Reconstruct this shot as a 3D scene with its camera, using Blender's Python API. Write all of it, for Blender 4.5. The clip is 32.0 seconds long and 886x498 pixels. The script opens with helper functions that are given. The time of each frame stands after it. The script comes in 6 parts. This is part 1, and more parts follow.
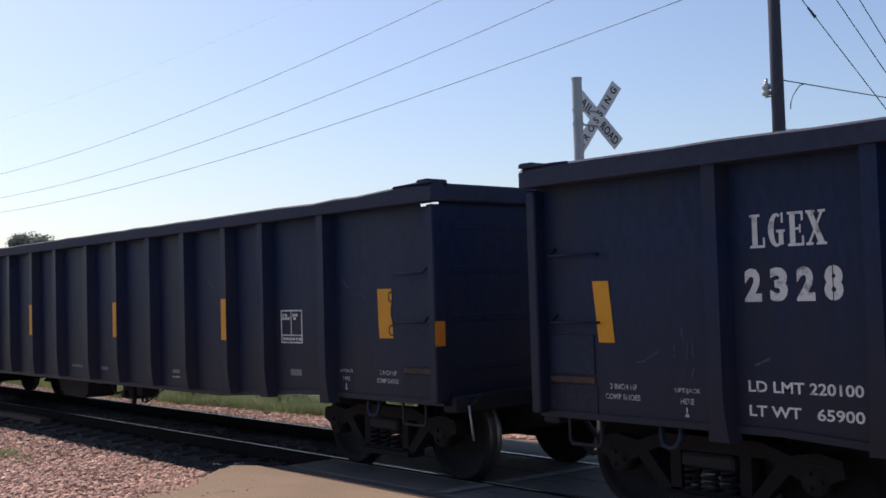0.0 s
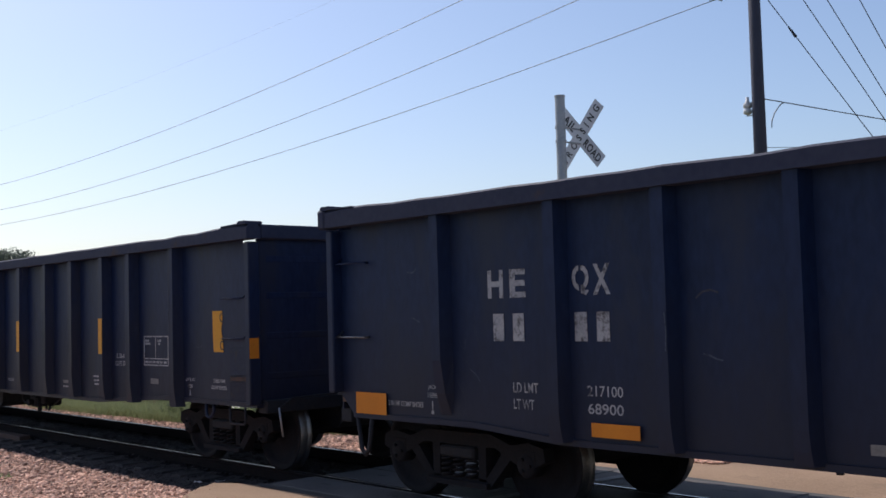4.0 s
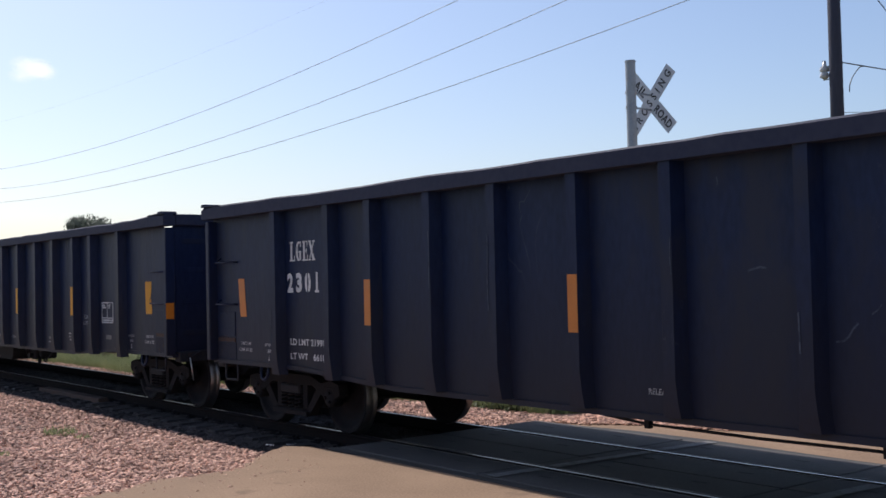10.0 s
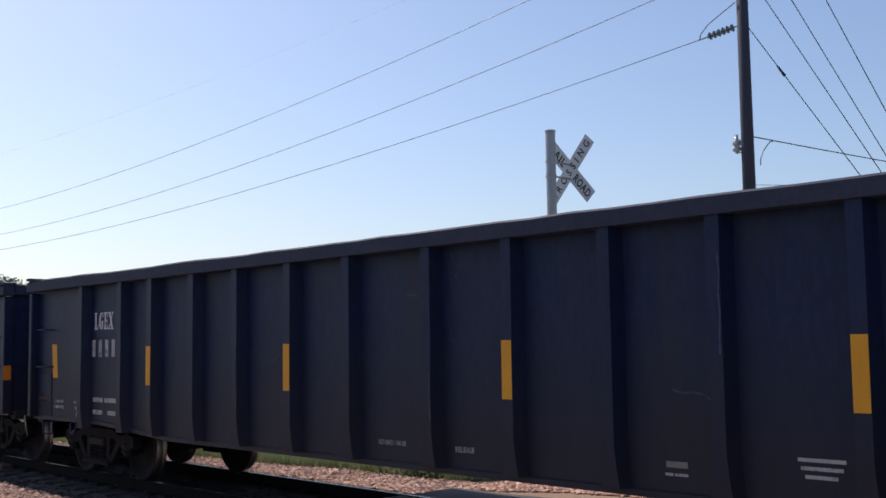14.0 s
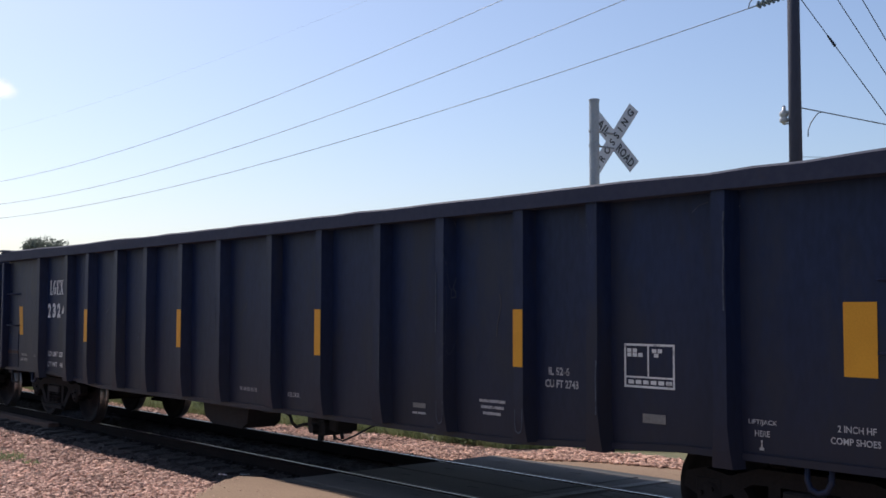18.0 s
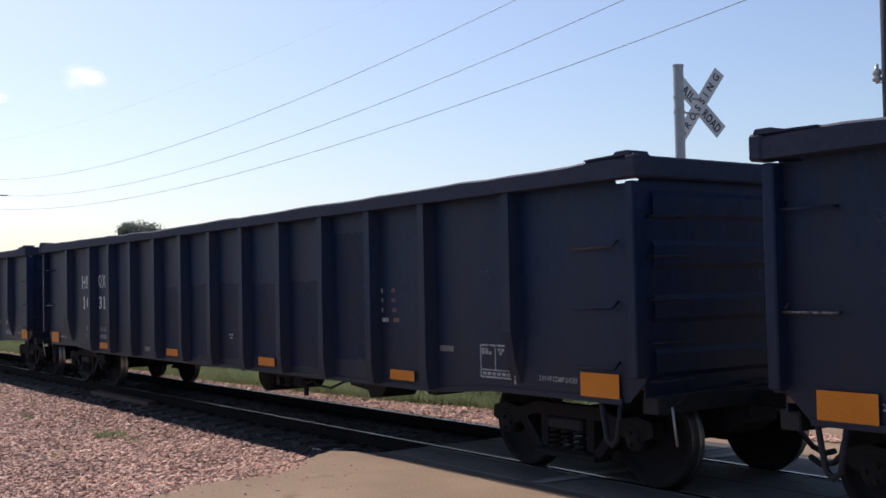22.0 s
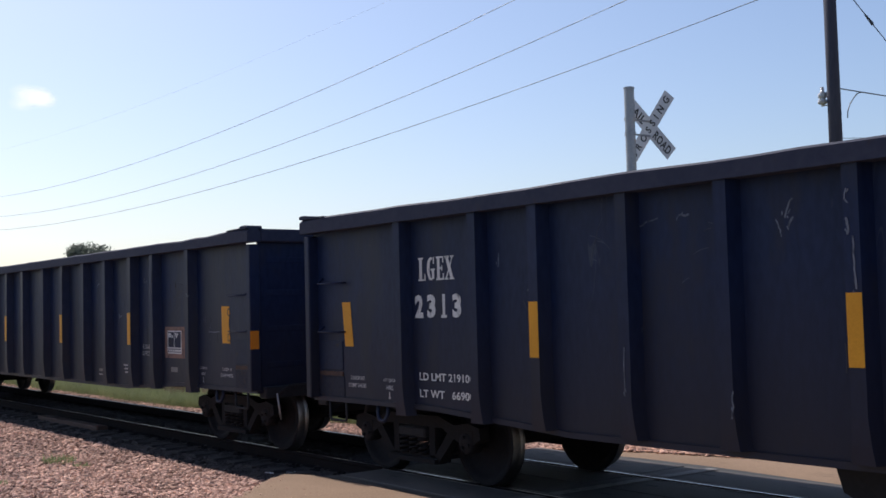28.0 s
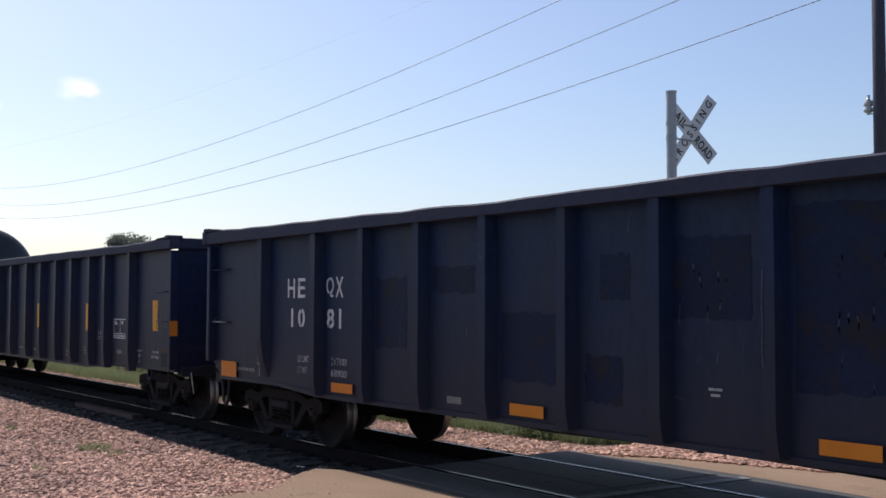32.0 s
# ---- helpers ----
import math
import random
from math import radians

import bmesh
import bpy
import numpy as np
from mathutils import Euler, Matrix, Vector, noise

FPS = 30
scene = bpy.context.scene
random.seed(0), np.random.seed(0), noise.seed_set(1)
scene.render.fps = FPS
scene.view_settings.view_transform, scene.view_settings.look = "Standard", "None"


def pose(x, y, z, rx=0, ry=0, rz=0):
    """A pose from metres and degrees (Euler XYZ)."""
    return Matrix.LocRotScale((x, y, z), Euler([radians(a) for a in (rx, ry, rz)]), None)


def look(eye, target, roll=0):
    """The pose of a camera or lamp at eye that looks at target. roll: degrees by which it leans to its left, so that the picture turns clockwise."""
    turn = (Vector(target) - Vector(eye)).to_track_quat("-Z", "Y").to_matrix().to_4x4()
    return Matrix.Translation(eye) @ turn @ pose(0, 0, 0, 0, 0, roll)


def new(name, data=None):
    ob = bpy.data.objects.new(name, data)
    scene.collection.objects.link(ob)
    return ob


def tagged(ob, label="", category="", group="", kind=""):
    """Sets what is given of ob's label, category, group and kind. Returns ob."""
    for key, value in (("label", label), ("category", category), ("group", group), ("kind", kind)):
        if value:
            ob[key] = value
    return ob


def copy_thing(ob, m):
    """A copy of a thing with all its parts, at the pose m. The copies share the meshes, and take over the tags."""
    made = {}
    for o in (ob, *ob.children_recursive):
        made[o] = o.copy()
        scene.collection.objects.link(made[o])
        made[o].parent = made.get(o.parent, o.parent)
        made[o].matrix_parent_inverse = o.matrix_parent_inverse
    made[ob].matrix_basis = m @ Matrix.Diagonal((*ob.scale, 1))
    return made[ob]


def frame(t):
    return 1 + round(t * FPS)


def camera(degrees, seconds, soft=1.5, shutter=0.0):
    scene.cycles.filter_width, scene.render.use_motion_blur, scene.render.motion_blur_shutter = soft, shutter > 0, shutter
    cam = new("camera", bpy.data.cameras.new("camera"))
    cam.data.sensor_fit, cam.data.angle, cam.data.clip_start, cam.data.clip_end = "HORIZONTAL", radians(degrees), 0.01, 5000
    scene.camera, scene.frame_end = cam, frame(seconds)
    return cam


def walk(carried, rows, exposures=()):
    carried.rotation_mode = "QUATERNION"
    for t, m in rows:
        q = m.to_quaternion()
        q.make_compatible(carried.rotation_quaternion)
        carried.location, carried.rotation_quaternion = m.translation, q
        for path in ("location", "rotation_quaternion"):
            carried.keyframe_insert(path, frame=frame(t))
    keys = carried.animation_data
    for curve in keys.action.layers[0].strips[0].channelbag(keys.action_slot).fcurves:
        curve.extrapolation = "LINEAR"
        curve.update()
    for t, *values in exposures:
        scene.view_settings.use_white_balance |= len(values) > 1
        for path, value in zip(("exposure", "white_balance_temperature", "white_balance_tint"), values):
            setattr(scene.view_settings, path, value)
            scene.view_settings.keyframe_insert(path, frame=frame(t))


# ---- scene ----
cam = camera(44.42, 32.0, soft=1.6)
# one gondola train passing a level crossing; x along the track, z = 0 on the rail heads
EYE = (0.0, -8.047, 1.845)


def aim(yaw, pitch, lean):
    return pose(*EYE, 90 + pitch, 0, yaw) @ pose(0, 0, 0, 0, 0, -lean)


walk(cam, [(t, aim(a, b, c)) for t, a, b, c in (
    (0.0, 49.2, 2.42, 1.61), (0.5, 48.93, 2.53, 1.47), (1.0, 48.82, 2.85, 1.67), (1.5, 48.92, 3.12, 1.79),
    (2.0, 49.68, 4.54, 1.38), (2.5, 48.21, 4.07, 1.45), (4.5, 48.42, 3.17, 1.45), (5.0, 48.75, 3.52, 1.33),
    (5.5, 49.07, 3.71, 1.26), (6.0, 49.46, 4.0, 1.11), (6.5, 49.57, 4.13, 1.21), (7.0, 49.52, 4.41, 1.5),
    (7.5, 49.53, 4.59, 1.25), (8.0, 49.63, 4.41, 1.01), (8.5, 49.34, 3.67, 1.11), (9.0, 49.48, 3.16, 1.14),
    (9.5, 51.54, 1.75, 1.6), (10.0, 51.93, 1.64, 1.28), (10.5, 52.27, 2.14, 1.34), (11.0, 52.08, 2.63, 1.79),
    (11.5, 51.69, 2.71, 2.06), (12.0, 51.23, 2.57, 2.19), (12.5, 50.63, 3.1, 2.37), (13.0, 48.55, 4.03, 1.57),
    (13.5, 47.45, 4.85, 0.72), (15.5, 50.4, 4.62, 1.71), (16.0, 51.58, 4.23, 1.61), (16.5, 51.31, 4.29, 1.69),
    (17.0, 50.7, 3.81, 1.5), (17.5, 49.7, 3.68, 0.99), (18.0, 49.86, 3.33, -0.18), (18.5, 49.81, 2.74, -0.11),
    (19.0, 50.25, 2.26, 0.47), (19.5, 50.29, 1.0, 0.72), (20.0, 51.06, 2.95, 1.32), (20.5, 51.97, 2.69, 1.12),
    (21.0, 54.74, 2.63, 0.39), (21.5, 54.4, 1.91, 0.94), (22.0, 54.36, 1.98, 1.15), (22.5, 53.85, 2.37, 1.24),
    (23.0, 53.98, 2.15, 1.48), (23.5, 54.11, 2.5, 1.39), (24.0, 54.05, 2.88, 0.93), (24.5, 51.87, 3.75, 1.39),
    (26.5, 52.25, 2.6, 1.38), (27.0, 52.52, 2.75, 1.37), (27.5, 51.96, 3.07, 1.61), (28.0, 51.89, 3.04, 1.43),
    (28.5, 51.91, 3.14, 1.26), (29.0, 51.95, 3.19, 0.72), (29.5, 52.0, 3.07, 0.28), (30.0, 52.47, 2.78, -0.15),
    (30.5, 53.13, 2.51, -0.34), (31.0, 53.5, 2.79, -0.35), (31.5, 53.68, 2.89, -0.11), (32.0, 53.83, 3.02, -0.22),
)], exposures=((0.0, 0.13, 6330.0, 15.5), (32.0, 0.13, 6330.0, 15.5)))

# ---------------------------------------------------------------- light
SUN_DIR = Vector((-0.84, 0.014, 0.93)).normalized()
world = bpy.data.worlds.new("world")
scene.world = world
world.use_nodes = True
wn = world.node_tree
sky = wn.nodes.new("ShaderNodeTexSky")
sky.sky_type = "NISHITA"
sky.sun_disc = False
sky.sun_elevation = math.asin(SUN_DIR.z)
sky.sun_rotation = math.atan2(SUN_DIR.x, SUN_DIR.y)
sky.air_density = 1.0
sky.dust_density = 1.4
sky.ozone_density = 2.9
bg = wn.nodes["Background"]
bg.inputs["Strength"].default_value = 0.118
wn.links.new(sky.outputs["Color"], bg.inputs["Color"])
sun_data = bpy.data.lights.new("sun", "SUN")
sun_data.energy = 3.6
sun_data.angle = radians(0.6)
sun_data.color = (1.0, 0.95, 0.87)
sun = new("sun", sun_data)
sun.matrix_world = look((0, 0, 40), Vector((0, 0, 40)) - SUN_DIR)


# ---------------------------------------------------------------- materials
def material(name, c1, c2, rough=0.7, metal=0.0, fine=30.0, coarse=1.5, bump=0.3, depth=0.004, c3=None, spots=0.62,
             stretch=(1, 1, 1), island=0.0, spec=0.5, each=0.0, scratch=None, dents=0.0, dust=None, thin=0.0):
    """Two-scale noise between c1 and c2, patches of c3, fine bump."""
    m = bpy.data.materials.new(name)
    m.use_nodes = True
    nt = m.node_tree
    n, k = nt.nodes, nt.links.new
    bsdf = n["Principled BSDF"]
    bsdf.inputs["Metallic"].default_value = metal
    bsdf.inputs["Specular IOR Level"].default_value = spec
    tc = n.new("ShaderNodeTexCoord")
    mp = n.new("ShaderNodeMapping")
    mp.inputs["Scale"].default_value = stretch
    k(tc.outputs["Object"], mp.inputs["Vector"])
    vec = mp.outputs["Vector"]
    if each:
        info = n.new("ShaderNodeObjectInfo")
        sh = n.new("ShaderNodeVectorMath")
        sh.operation = "MULTIPLY_ADD"
        sh.inputs[1].default_value = (37.0, 11.0, 23.0)
        k(info.outputs["Random"], sh.inputs[0])
        k(vec, sh.inputs[2])
        vec = sh.outputs["Vector"]
    a = n.new("ShaderNodeTexNoise")
    a.inputs["Scale"].default_value = fine
    a.inputs["Detail"].default_value = 5
    b = n.new("ShaderNodeTexNoise")
    b.inputs["Scale"].default_value = coarse
    b.inputs["Detail"].default_value = 6
    k(vec, a.inputs["Vector"])
    k(vec, b.inputs["Vector"])
    mix = n.new("ShaderNodeMix")
    mix.data_type = "RGBA"
    add = n.new("ShaderNodeMath")
    add.operation = "MULTIPLY_ADD"
    add.inputs[1].default_value = 0.5
    k(a.outputs["Fac"], add.inputs[0])
    half = n.new("ShaderNodeMath")
    half.operation = "MULTIPLY"
    half.inputs[1].default_value = 0.5
    k(b.outputs["Fac"], half.inputs[0])
    k(half.outputs[0], add.inputs[2])
    ramp = n.new("ShaderNodeMapRange")
    ramp.inputs["From Min"].default_value = 0.36
    ramp.inputs["From Max"].default_value = 0.64
    k(add.outputs[0], ramp.inputs["Value"])
    fac = ramp.outputs["Result"]
    if island:
        geo = n.new("ShaderNodeNewGeometry")
        im = n.new("ShaderNodeMix")
        im.inputs["Factor"].default_value = island
        k(fac, im.inputs["A"])
        k(geo.outputs["Random Per Island"], im.inputs["B"])
        fac = im.outputs["Result"]
    k(fac, mix.inputs["Factor"])
    mix.inputs["A"].default_value = (*c1, 1)
    mix.inputs["B"].default_value = (*c2, 1)
    col = mix.outputs["Result"]
    if c3:
        p = n.new("ShaderNodeTexNoise")
        p.inputs["Scale"].default_value = coarse * 2.3
        p.inputs["Detail"].default_value = 9
        p.inputs["Roughness"].default_value = 0.65
        k(vec, p.inputs["Vector"])
        pr = n.new("ShaderNodeMapRange")
        pr.inputs["From Min"].default_value = spots
        pr.inputs["From Max"].default_value = spots + 0.12
        k(p.outputs["Fac"], pr.inputs["Value"])
        m2 = n.new("ShaderNodeMix")
        m2.data_type = "RGBA"
        k(pr.outputs["Result"], m2.inputs["Factor"])
        k(col, m2.inputs["A"])
        m2.inputs["B"].default_value = (*c3, 1)
        col = m2.outputs["Result"]
    if scratch:
        # thin irregular scuff lines, only in some places
        s1 = n.new("ShaderNodeTexNoise")
        s1.inputs["Scale"].default_value = 2.6
        s1.inputs["Detail"].default_value = 3
        s1.inputs["Distortion"].default_value = 1.2
        k(vec, s1.inputs["Vector"])
        d1 = n.new("ShaderNodeMath")
        d1.operation = "COMPARE"
        d1.inputs[1].default_value = 0.5
        d1.inputs[2].default_value = 0.0035
        k(s1.outputs["Fac"], d1.inputs[0])
        s2 = n.new("ShaderNodeTexNoise")
        s2.inputs["Scale"].default_value = 1.1
        s2.inputs["Detail"].default_value = 4
        k(vec, s2.inputs["Vector"])
        d2 = n.new("ShaderNodeMapRange")
        d2.inputs["From Min"].default_value = 0.60
        d2.inputs["From Max"].default_value = 0.72
        k(s2.outputs["Fac"], d2.inputs["Value"])
        d3 = n.new("ShaderNodeMath")
        d3.operation = "MULTIPLY"
        k(d1.outputs[0], d3.inputs[0])
        k(d2.outputs["Result"], d3.inputs[1])
        m3 = n.new("ShaderNodeMix")
        m3.data_type = "RGBA"
        k(d3.outputs[0], m3.inputs["Factor"])
        k(col, m3.inputs["A"])
        m3.inputs["B"].default_value = (*scratch, 1)
        col = m3.outputs["Result"]
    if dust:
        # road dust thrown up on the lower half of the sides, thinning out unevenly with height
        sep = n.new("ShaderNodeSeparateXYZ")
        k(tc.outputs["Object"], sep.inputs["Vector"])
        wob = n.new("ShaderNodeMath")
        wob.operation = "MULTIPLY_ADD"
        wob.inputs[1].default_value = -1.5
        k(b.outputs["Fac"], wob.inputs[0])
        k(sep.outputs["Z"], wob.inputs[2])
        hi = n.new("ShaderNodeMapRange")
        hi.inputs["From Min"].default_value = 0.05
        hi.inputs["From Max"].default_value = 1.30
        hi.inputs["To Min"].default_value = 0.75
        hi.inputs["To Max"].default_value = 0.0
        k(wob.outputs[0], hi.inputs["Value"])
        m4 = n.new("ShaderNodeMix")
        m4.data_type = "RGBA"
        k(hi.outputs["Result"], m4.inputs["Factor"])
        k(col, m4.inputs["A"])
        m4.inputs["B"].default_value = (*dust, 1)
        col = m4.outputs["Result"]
    k(col, bsdf.inputs["Base Color"])
    rr = n.new("ShaderNodeMapRange")
    rr.inputs["To Min"].default_value = max(rough - 0.12, 0.05)
    rr.inputs["To Max"].default_value = min(rough + 0.12, 1.0)
    k(b.outputs["Fac"], rr.inputs["Value"])
    k(rr.outputs["Result"], bsdf.inputs["Roughness"])
    if bump:
        bp = n.new("ShaderNodeBump")
        bp.inputs["Strength"].default_value = bump
        bp.inputs["Distance"].default_value = depth
        k(a.outputs["Fac"], bp.inputs["Height"])
        if dents:
            # shallow bulges of thin sheet between its stiffeners
            broad = n.new("ShaderNodeBump")
            broad.inputs["Strength"].default_value = 1.0
            broad.inputs["Distance"].default_value = dents
            k(b.outputs["Fac"], broad.inputs["Height"])
            k(broad.outputs["Normal"], bp.inputs["Normal"])
        k(bp.outputs["Normal"], bsdf.inputs["Normal"])
    if thin:
        # light shines through thin leaves
        tr = n.new("ShaderNodeBsdfTranslucent")
        k(col, tr.inputs["Color"])
        ms = n.new("ShaderNodeMixShader")
        ms.inputs["Fac"].default_value = thin
        k(bsdf.outputs["BSDF"], ms.inputs[1])
        k(tr.outputs["BSDF"], ms.inputs[2])
        k(ms.outputs["Shader"], n["Material Output"].inputs["Surface"])
    return m


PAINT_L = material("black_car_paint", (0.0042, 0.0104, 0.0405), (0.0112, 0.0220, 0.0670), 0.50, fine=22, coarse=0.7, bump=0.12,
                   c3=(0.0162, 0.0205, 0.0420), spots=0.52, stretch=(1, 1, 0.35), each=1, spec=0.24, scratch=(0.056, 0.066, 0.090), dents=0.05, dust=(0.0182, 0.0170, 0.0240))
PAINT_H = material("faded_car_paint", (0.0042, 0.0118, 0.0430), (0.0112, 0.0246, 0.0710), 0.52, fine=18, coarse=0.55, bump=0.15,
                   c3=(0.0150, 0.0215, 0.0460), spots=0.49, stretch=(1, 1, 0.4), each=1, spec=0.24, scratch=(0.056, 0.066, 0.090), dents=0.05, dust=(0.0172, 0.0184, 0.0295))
CHORD = material("rusty_top_rail_paint", (0.021, 0.027, 0.056), (0.038, 0.043, 0.072), 0.72, fine=16, coarse=1.2, bump=0.4,
                 c3=(0.060, 0.040, 0.034), spots=0.63, each=1, spec=0.25)
PATCH = material("fresh_black_patch_paint", (0.0036, 0.0086, 0.0320), (0.0090, 0.0172, 0.0510), 0.50, fine=24, coarse=1.6, bump=0.2, spec=0.14,
                 c3=(0.0150, 0.0135, 0.0190), spots=0.52, each=1, scratch=(0.03, 0.03, 0.036))
INSIDE = material("rusty_inner_steel", (0.08, 0.045, 0.03), (0.14, 0.08, 0.055), 0.85, fine=14, coarse=1.0, bump=0.4)
UNDER = material("grimy_under_steel", (0.0080, 0.0086, 0.0130), (0.0175, 0.0172, 0.0225), 0.85, fine=26, coarse=2.5, bump=0.5,
                 c3=(0.045, 0.030, 0.022), spots=0.62, each=1)
CAST = material("rusty_cast_steel", (0.0075, 0.0072, 0.0095), (0.0170, 0.0150, 0.0170), 0.9, fine=40, coarse=4, bump=0.6,
                c3=(0.034, 0.021, 0.016), spots=0.64, each=1, spec=0.25)
WHEEL = material("wheel_plate_rust", (0.0080, 0.0075, 0.0098), (0.0170, 0.0150, 0.0175), 0.85, fine=30, coarse=5, bump=0.3, spec=0.25)
TREAD = material("polished_wheel_tread", (0.20, 0.19, 0.19), (0.32, 0.31, 0.30), 0.42, metal=1.0, fine=60, coarse=6, bump=0.05)
RAILTOP = material("polished_rail_head", (0.34, 0.32, 0.31), (0.48, 0.46, 0.45), 0.30, metal=1.0, fine=80, coarse=2,
                   bump=0.08, stretch=(0.1, 1, 1))
RAILSIDE = material("rail_web_rust", (0.0085, 0.0075, 0.0085), (0.019, 0.0145, 0.0145), 0.95, fine=50, coarse=3, bump=0.4, spec=0.1)
EDGE = material("worn_edge_steel", (0.085, 0.08, 0.08), (0.15, 0.14, 0.14), 0.5, metal=0.6, fine=60, coarse=2, bump=0.1, stretch=(0.2, 1, 1))
YELLOW = material("yellow_reflective_sheet", (0.60, 0.272, 0.022), (0.71, 0.335, 0.030), 0.50, fine=90, coarse=3, bump=0.1,
                  c3=(0.40, 0.20, 0.02), spots=0.68, each=1, spec=0.2)
ORANGE = material("dull_orange_reflective_sheet", (0.54, 0.172, 0.016), (0.66, 0.228, 0.022), 0.52, fine=90, coarse=3, bump=0.1,
                  c3=(0.30, 0.14, 0.03), spots=0.66, each=1, spec=0.2)
STENCIL = material("white_stencil_paint", (0.52, 0.53, 0.54), (0.70, 0.70, 0.69), 0.65, fine=50, coarse=4, bump=0.05,
                   c3=(0.16, 0.155, 0.165), spots=0.56, each=1)
FADED = material("worn_white_stencil", (0.26, 0.26, 0.28), (0.42, 0.41, 0.41), 0.7, fine=50, coarse=6, bump=0.05,
                 c3=(0.08, 0.075, 0.08), spots=0.52, each=1)
DULL = material("dull_white_stencil", (0.34, 0.34, 0.36), (0.52, 0.51, 0.51), 0.7, fine=50, coarse=5, bump=0.05, c3=(0.10, 0.098, 0.105), spots=0.53, each=1)
REDDISH = material("worn_brown_stencil", (0.16, 0.085, 0.065), (0.24, 0.14, 0.11), 0.75, fine=50, coarse=6, bump=0.05,
                   c3=(0.06, 0.045, 0.045), spots=0.52)
PLATE = material("grey_label_plate", (0.13, 0.125, 0.12), (0.21, 0.20, 0.19), 0.6, fine=40, coarse=6, bump=0.05)
RUBBER = material("black_hose_rubber", (0.015, 0.015, 0.016), (0.03, 0.03, 0.03), 0.6, fine=60, coarse=8, bump=0.2)
CONCRETE = material("tan_road_concrete", (0.225, 0.148, 0.094), (0.350, 0.238, 0.156), 0.95, fine=45, coarse=0.7, bump=0.6,
                    c3=(0.205, 0.140, 0.092), spots=0.60, spec=0.2)
PANELS = material("grey_crossing_panel", (0.075, 0.070, 0.068), (0.125, 0.115, 0.108), 0.82, fine=50, coarse=1.2, bump=0.5,
                  c3=(0.150, 0.118, 0.092), spots=0.60, each=1, spec=0.25)
TAR = material("black_joint_tar", (0.025, 0.024, 0.023), (0.05, 0.048, 0.045), 0.8, fine=40, coarse=4, bump=0.4)
WHITELINE = material("worn_white_line", (0.15, 0.145, 0.14), (0.25, 0.24, 0.23), 0.8, fine=40, coarse=3, bump=0.2,
                     c3=(0.10, 0.097, 0.093), spots=0.52)
BED = material("pink_ballast_bed", (0.095, 0.053, 0.038), (0.21, 0.125, 0.090), 0.95, fine=38, coarse=1.2, bump=1.0, depth=0.03)
STONE = material("pink_crushed_stone", (0.110, 0.046, 0.028), (1.0, 0.615, 0.455), 0.92, fine=45, coarse=0.8, bump=0.5,
                 depth=0.01, island=0.7)
# oily ballast whose dark colour also stands in for the train's shade
DARKBED = material("oily_shaded_ballast", (0.022, 0.0185, 0.0195), (0.056, 0.043, 0.040), 0.95, fine=34, coarse=1.5, bump=1.0,
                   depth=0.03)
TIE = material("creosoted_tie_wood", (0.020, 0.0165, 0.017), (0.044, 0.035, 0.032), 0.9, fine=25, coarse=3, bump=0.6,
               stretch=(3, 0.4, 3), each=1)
SOIL = material("dry_grass_ground", (0.10, 0.105, 0.045), (0.20, 0.175, 0.085), 0.95, fine=6, coarse=0.12, bump=0.8,
                depth=0.04)
GRASS = material("summer_grass", (0.150, 0.190, 0.082), (0.300, 0.325, 0.165), 0.7, fine=3, coarse=0.35, bump=0, island=0.5, thin=0.45)
WEED = material("weed_leaf", (0.085, 0.118, 0.052), (0.165, 0.190, 0.095), 0.7, fine=3, coarse=0.8, bump=0, island=0.5, thin=0.45)
PALE = material("pale_gravel_road", (0.52, 0.50, 0.46), (0.66, 0.64, 0.60), 0.95, fine=12, coarse=0.5, bump=0.5)
LEAF = material("tree_leaf", (0.100, 0.122, 0.098), (0.175, 0.195, 0.160), 0.7, fine=2, coarse=0.4, bump=0, island=0.6, thin=0.45)
BARK = material("tree_bark", (0.07, 0.055, 0.042), (0.13, 0.105, 0.085), 0.95, fine=12, coarse=2, bump=0.8, depth=0.02)
POLEWOOD = material("weathered_pole_wood", (0.034, 0.036, 0.056), (0.064, 0.066, 0.092), 0.85, fine=18, coarse=2, bump=0.6,
                    stretch=(4, 4, 0.25))
GALV = material("galvanised_steel", (0.33, 0.34, 0.35), (0.46, 0.46, 0.46), 0.5, metal=0.5, fine=30, coarse=4, bump=0.1)
SIGN = material("white_sign_sheet", (0.56, 0.57, 0.58), (0.68, 0.68, 0.68), 0.45, fine=40, coarse=3, bump=0.03)
BLACK = material("black_sign_letter", (0.018, 0.018, 0.02), (0.03, 0.03, 0.03), 0.5, fine=40, coarse=3, bump=0)
WIRE = material("aluminium_wire", (0.060, 0.060, 0.066), (0.11, 0.11, 0.11), 0.5, metal=0.3, fine=20, coarse=3, bump=0)
PORCELAIN = material("grey_porcelain", (0.42, 0.43, 0.43), (0.58, 0.58, 0.57), 0.25, fine=20, coarse=3, bump=0)
GLASSY = material("green_grey_insulator", (0.14, 0.18, 0.18), (0.24, 0.28, 0.28), 0.25, fine=20, coarse=3, bump=0)
TANKPAINT = material("black_tank_paint", (0.016, 0.016, 0.018), (0.03, 0.03, 0.03), 0.4, fine=14, coarse=0.8, bump=0.1)
SCRAPE = material("brown_scraped_paint", (0.025, 0.025, 0.036), (0.048, 0.045, 0.060), 0.75, fine=60, coarse=7, bump=0.2, c3=(0.015, 0.014, 0.018), spots=0.50)
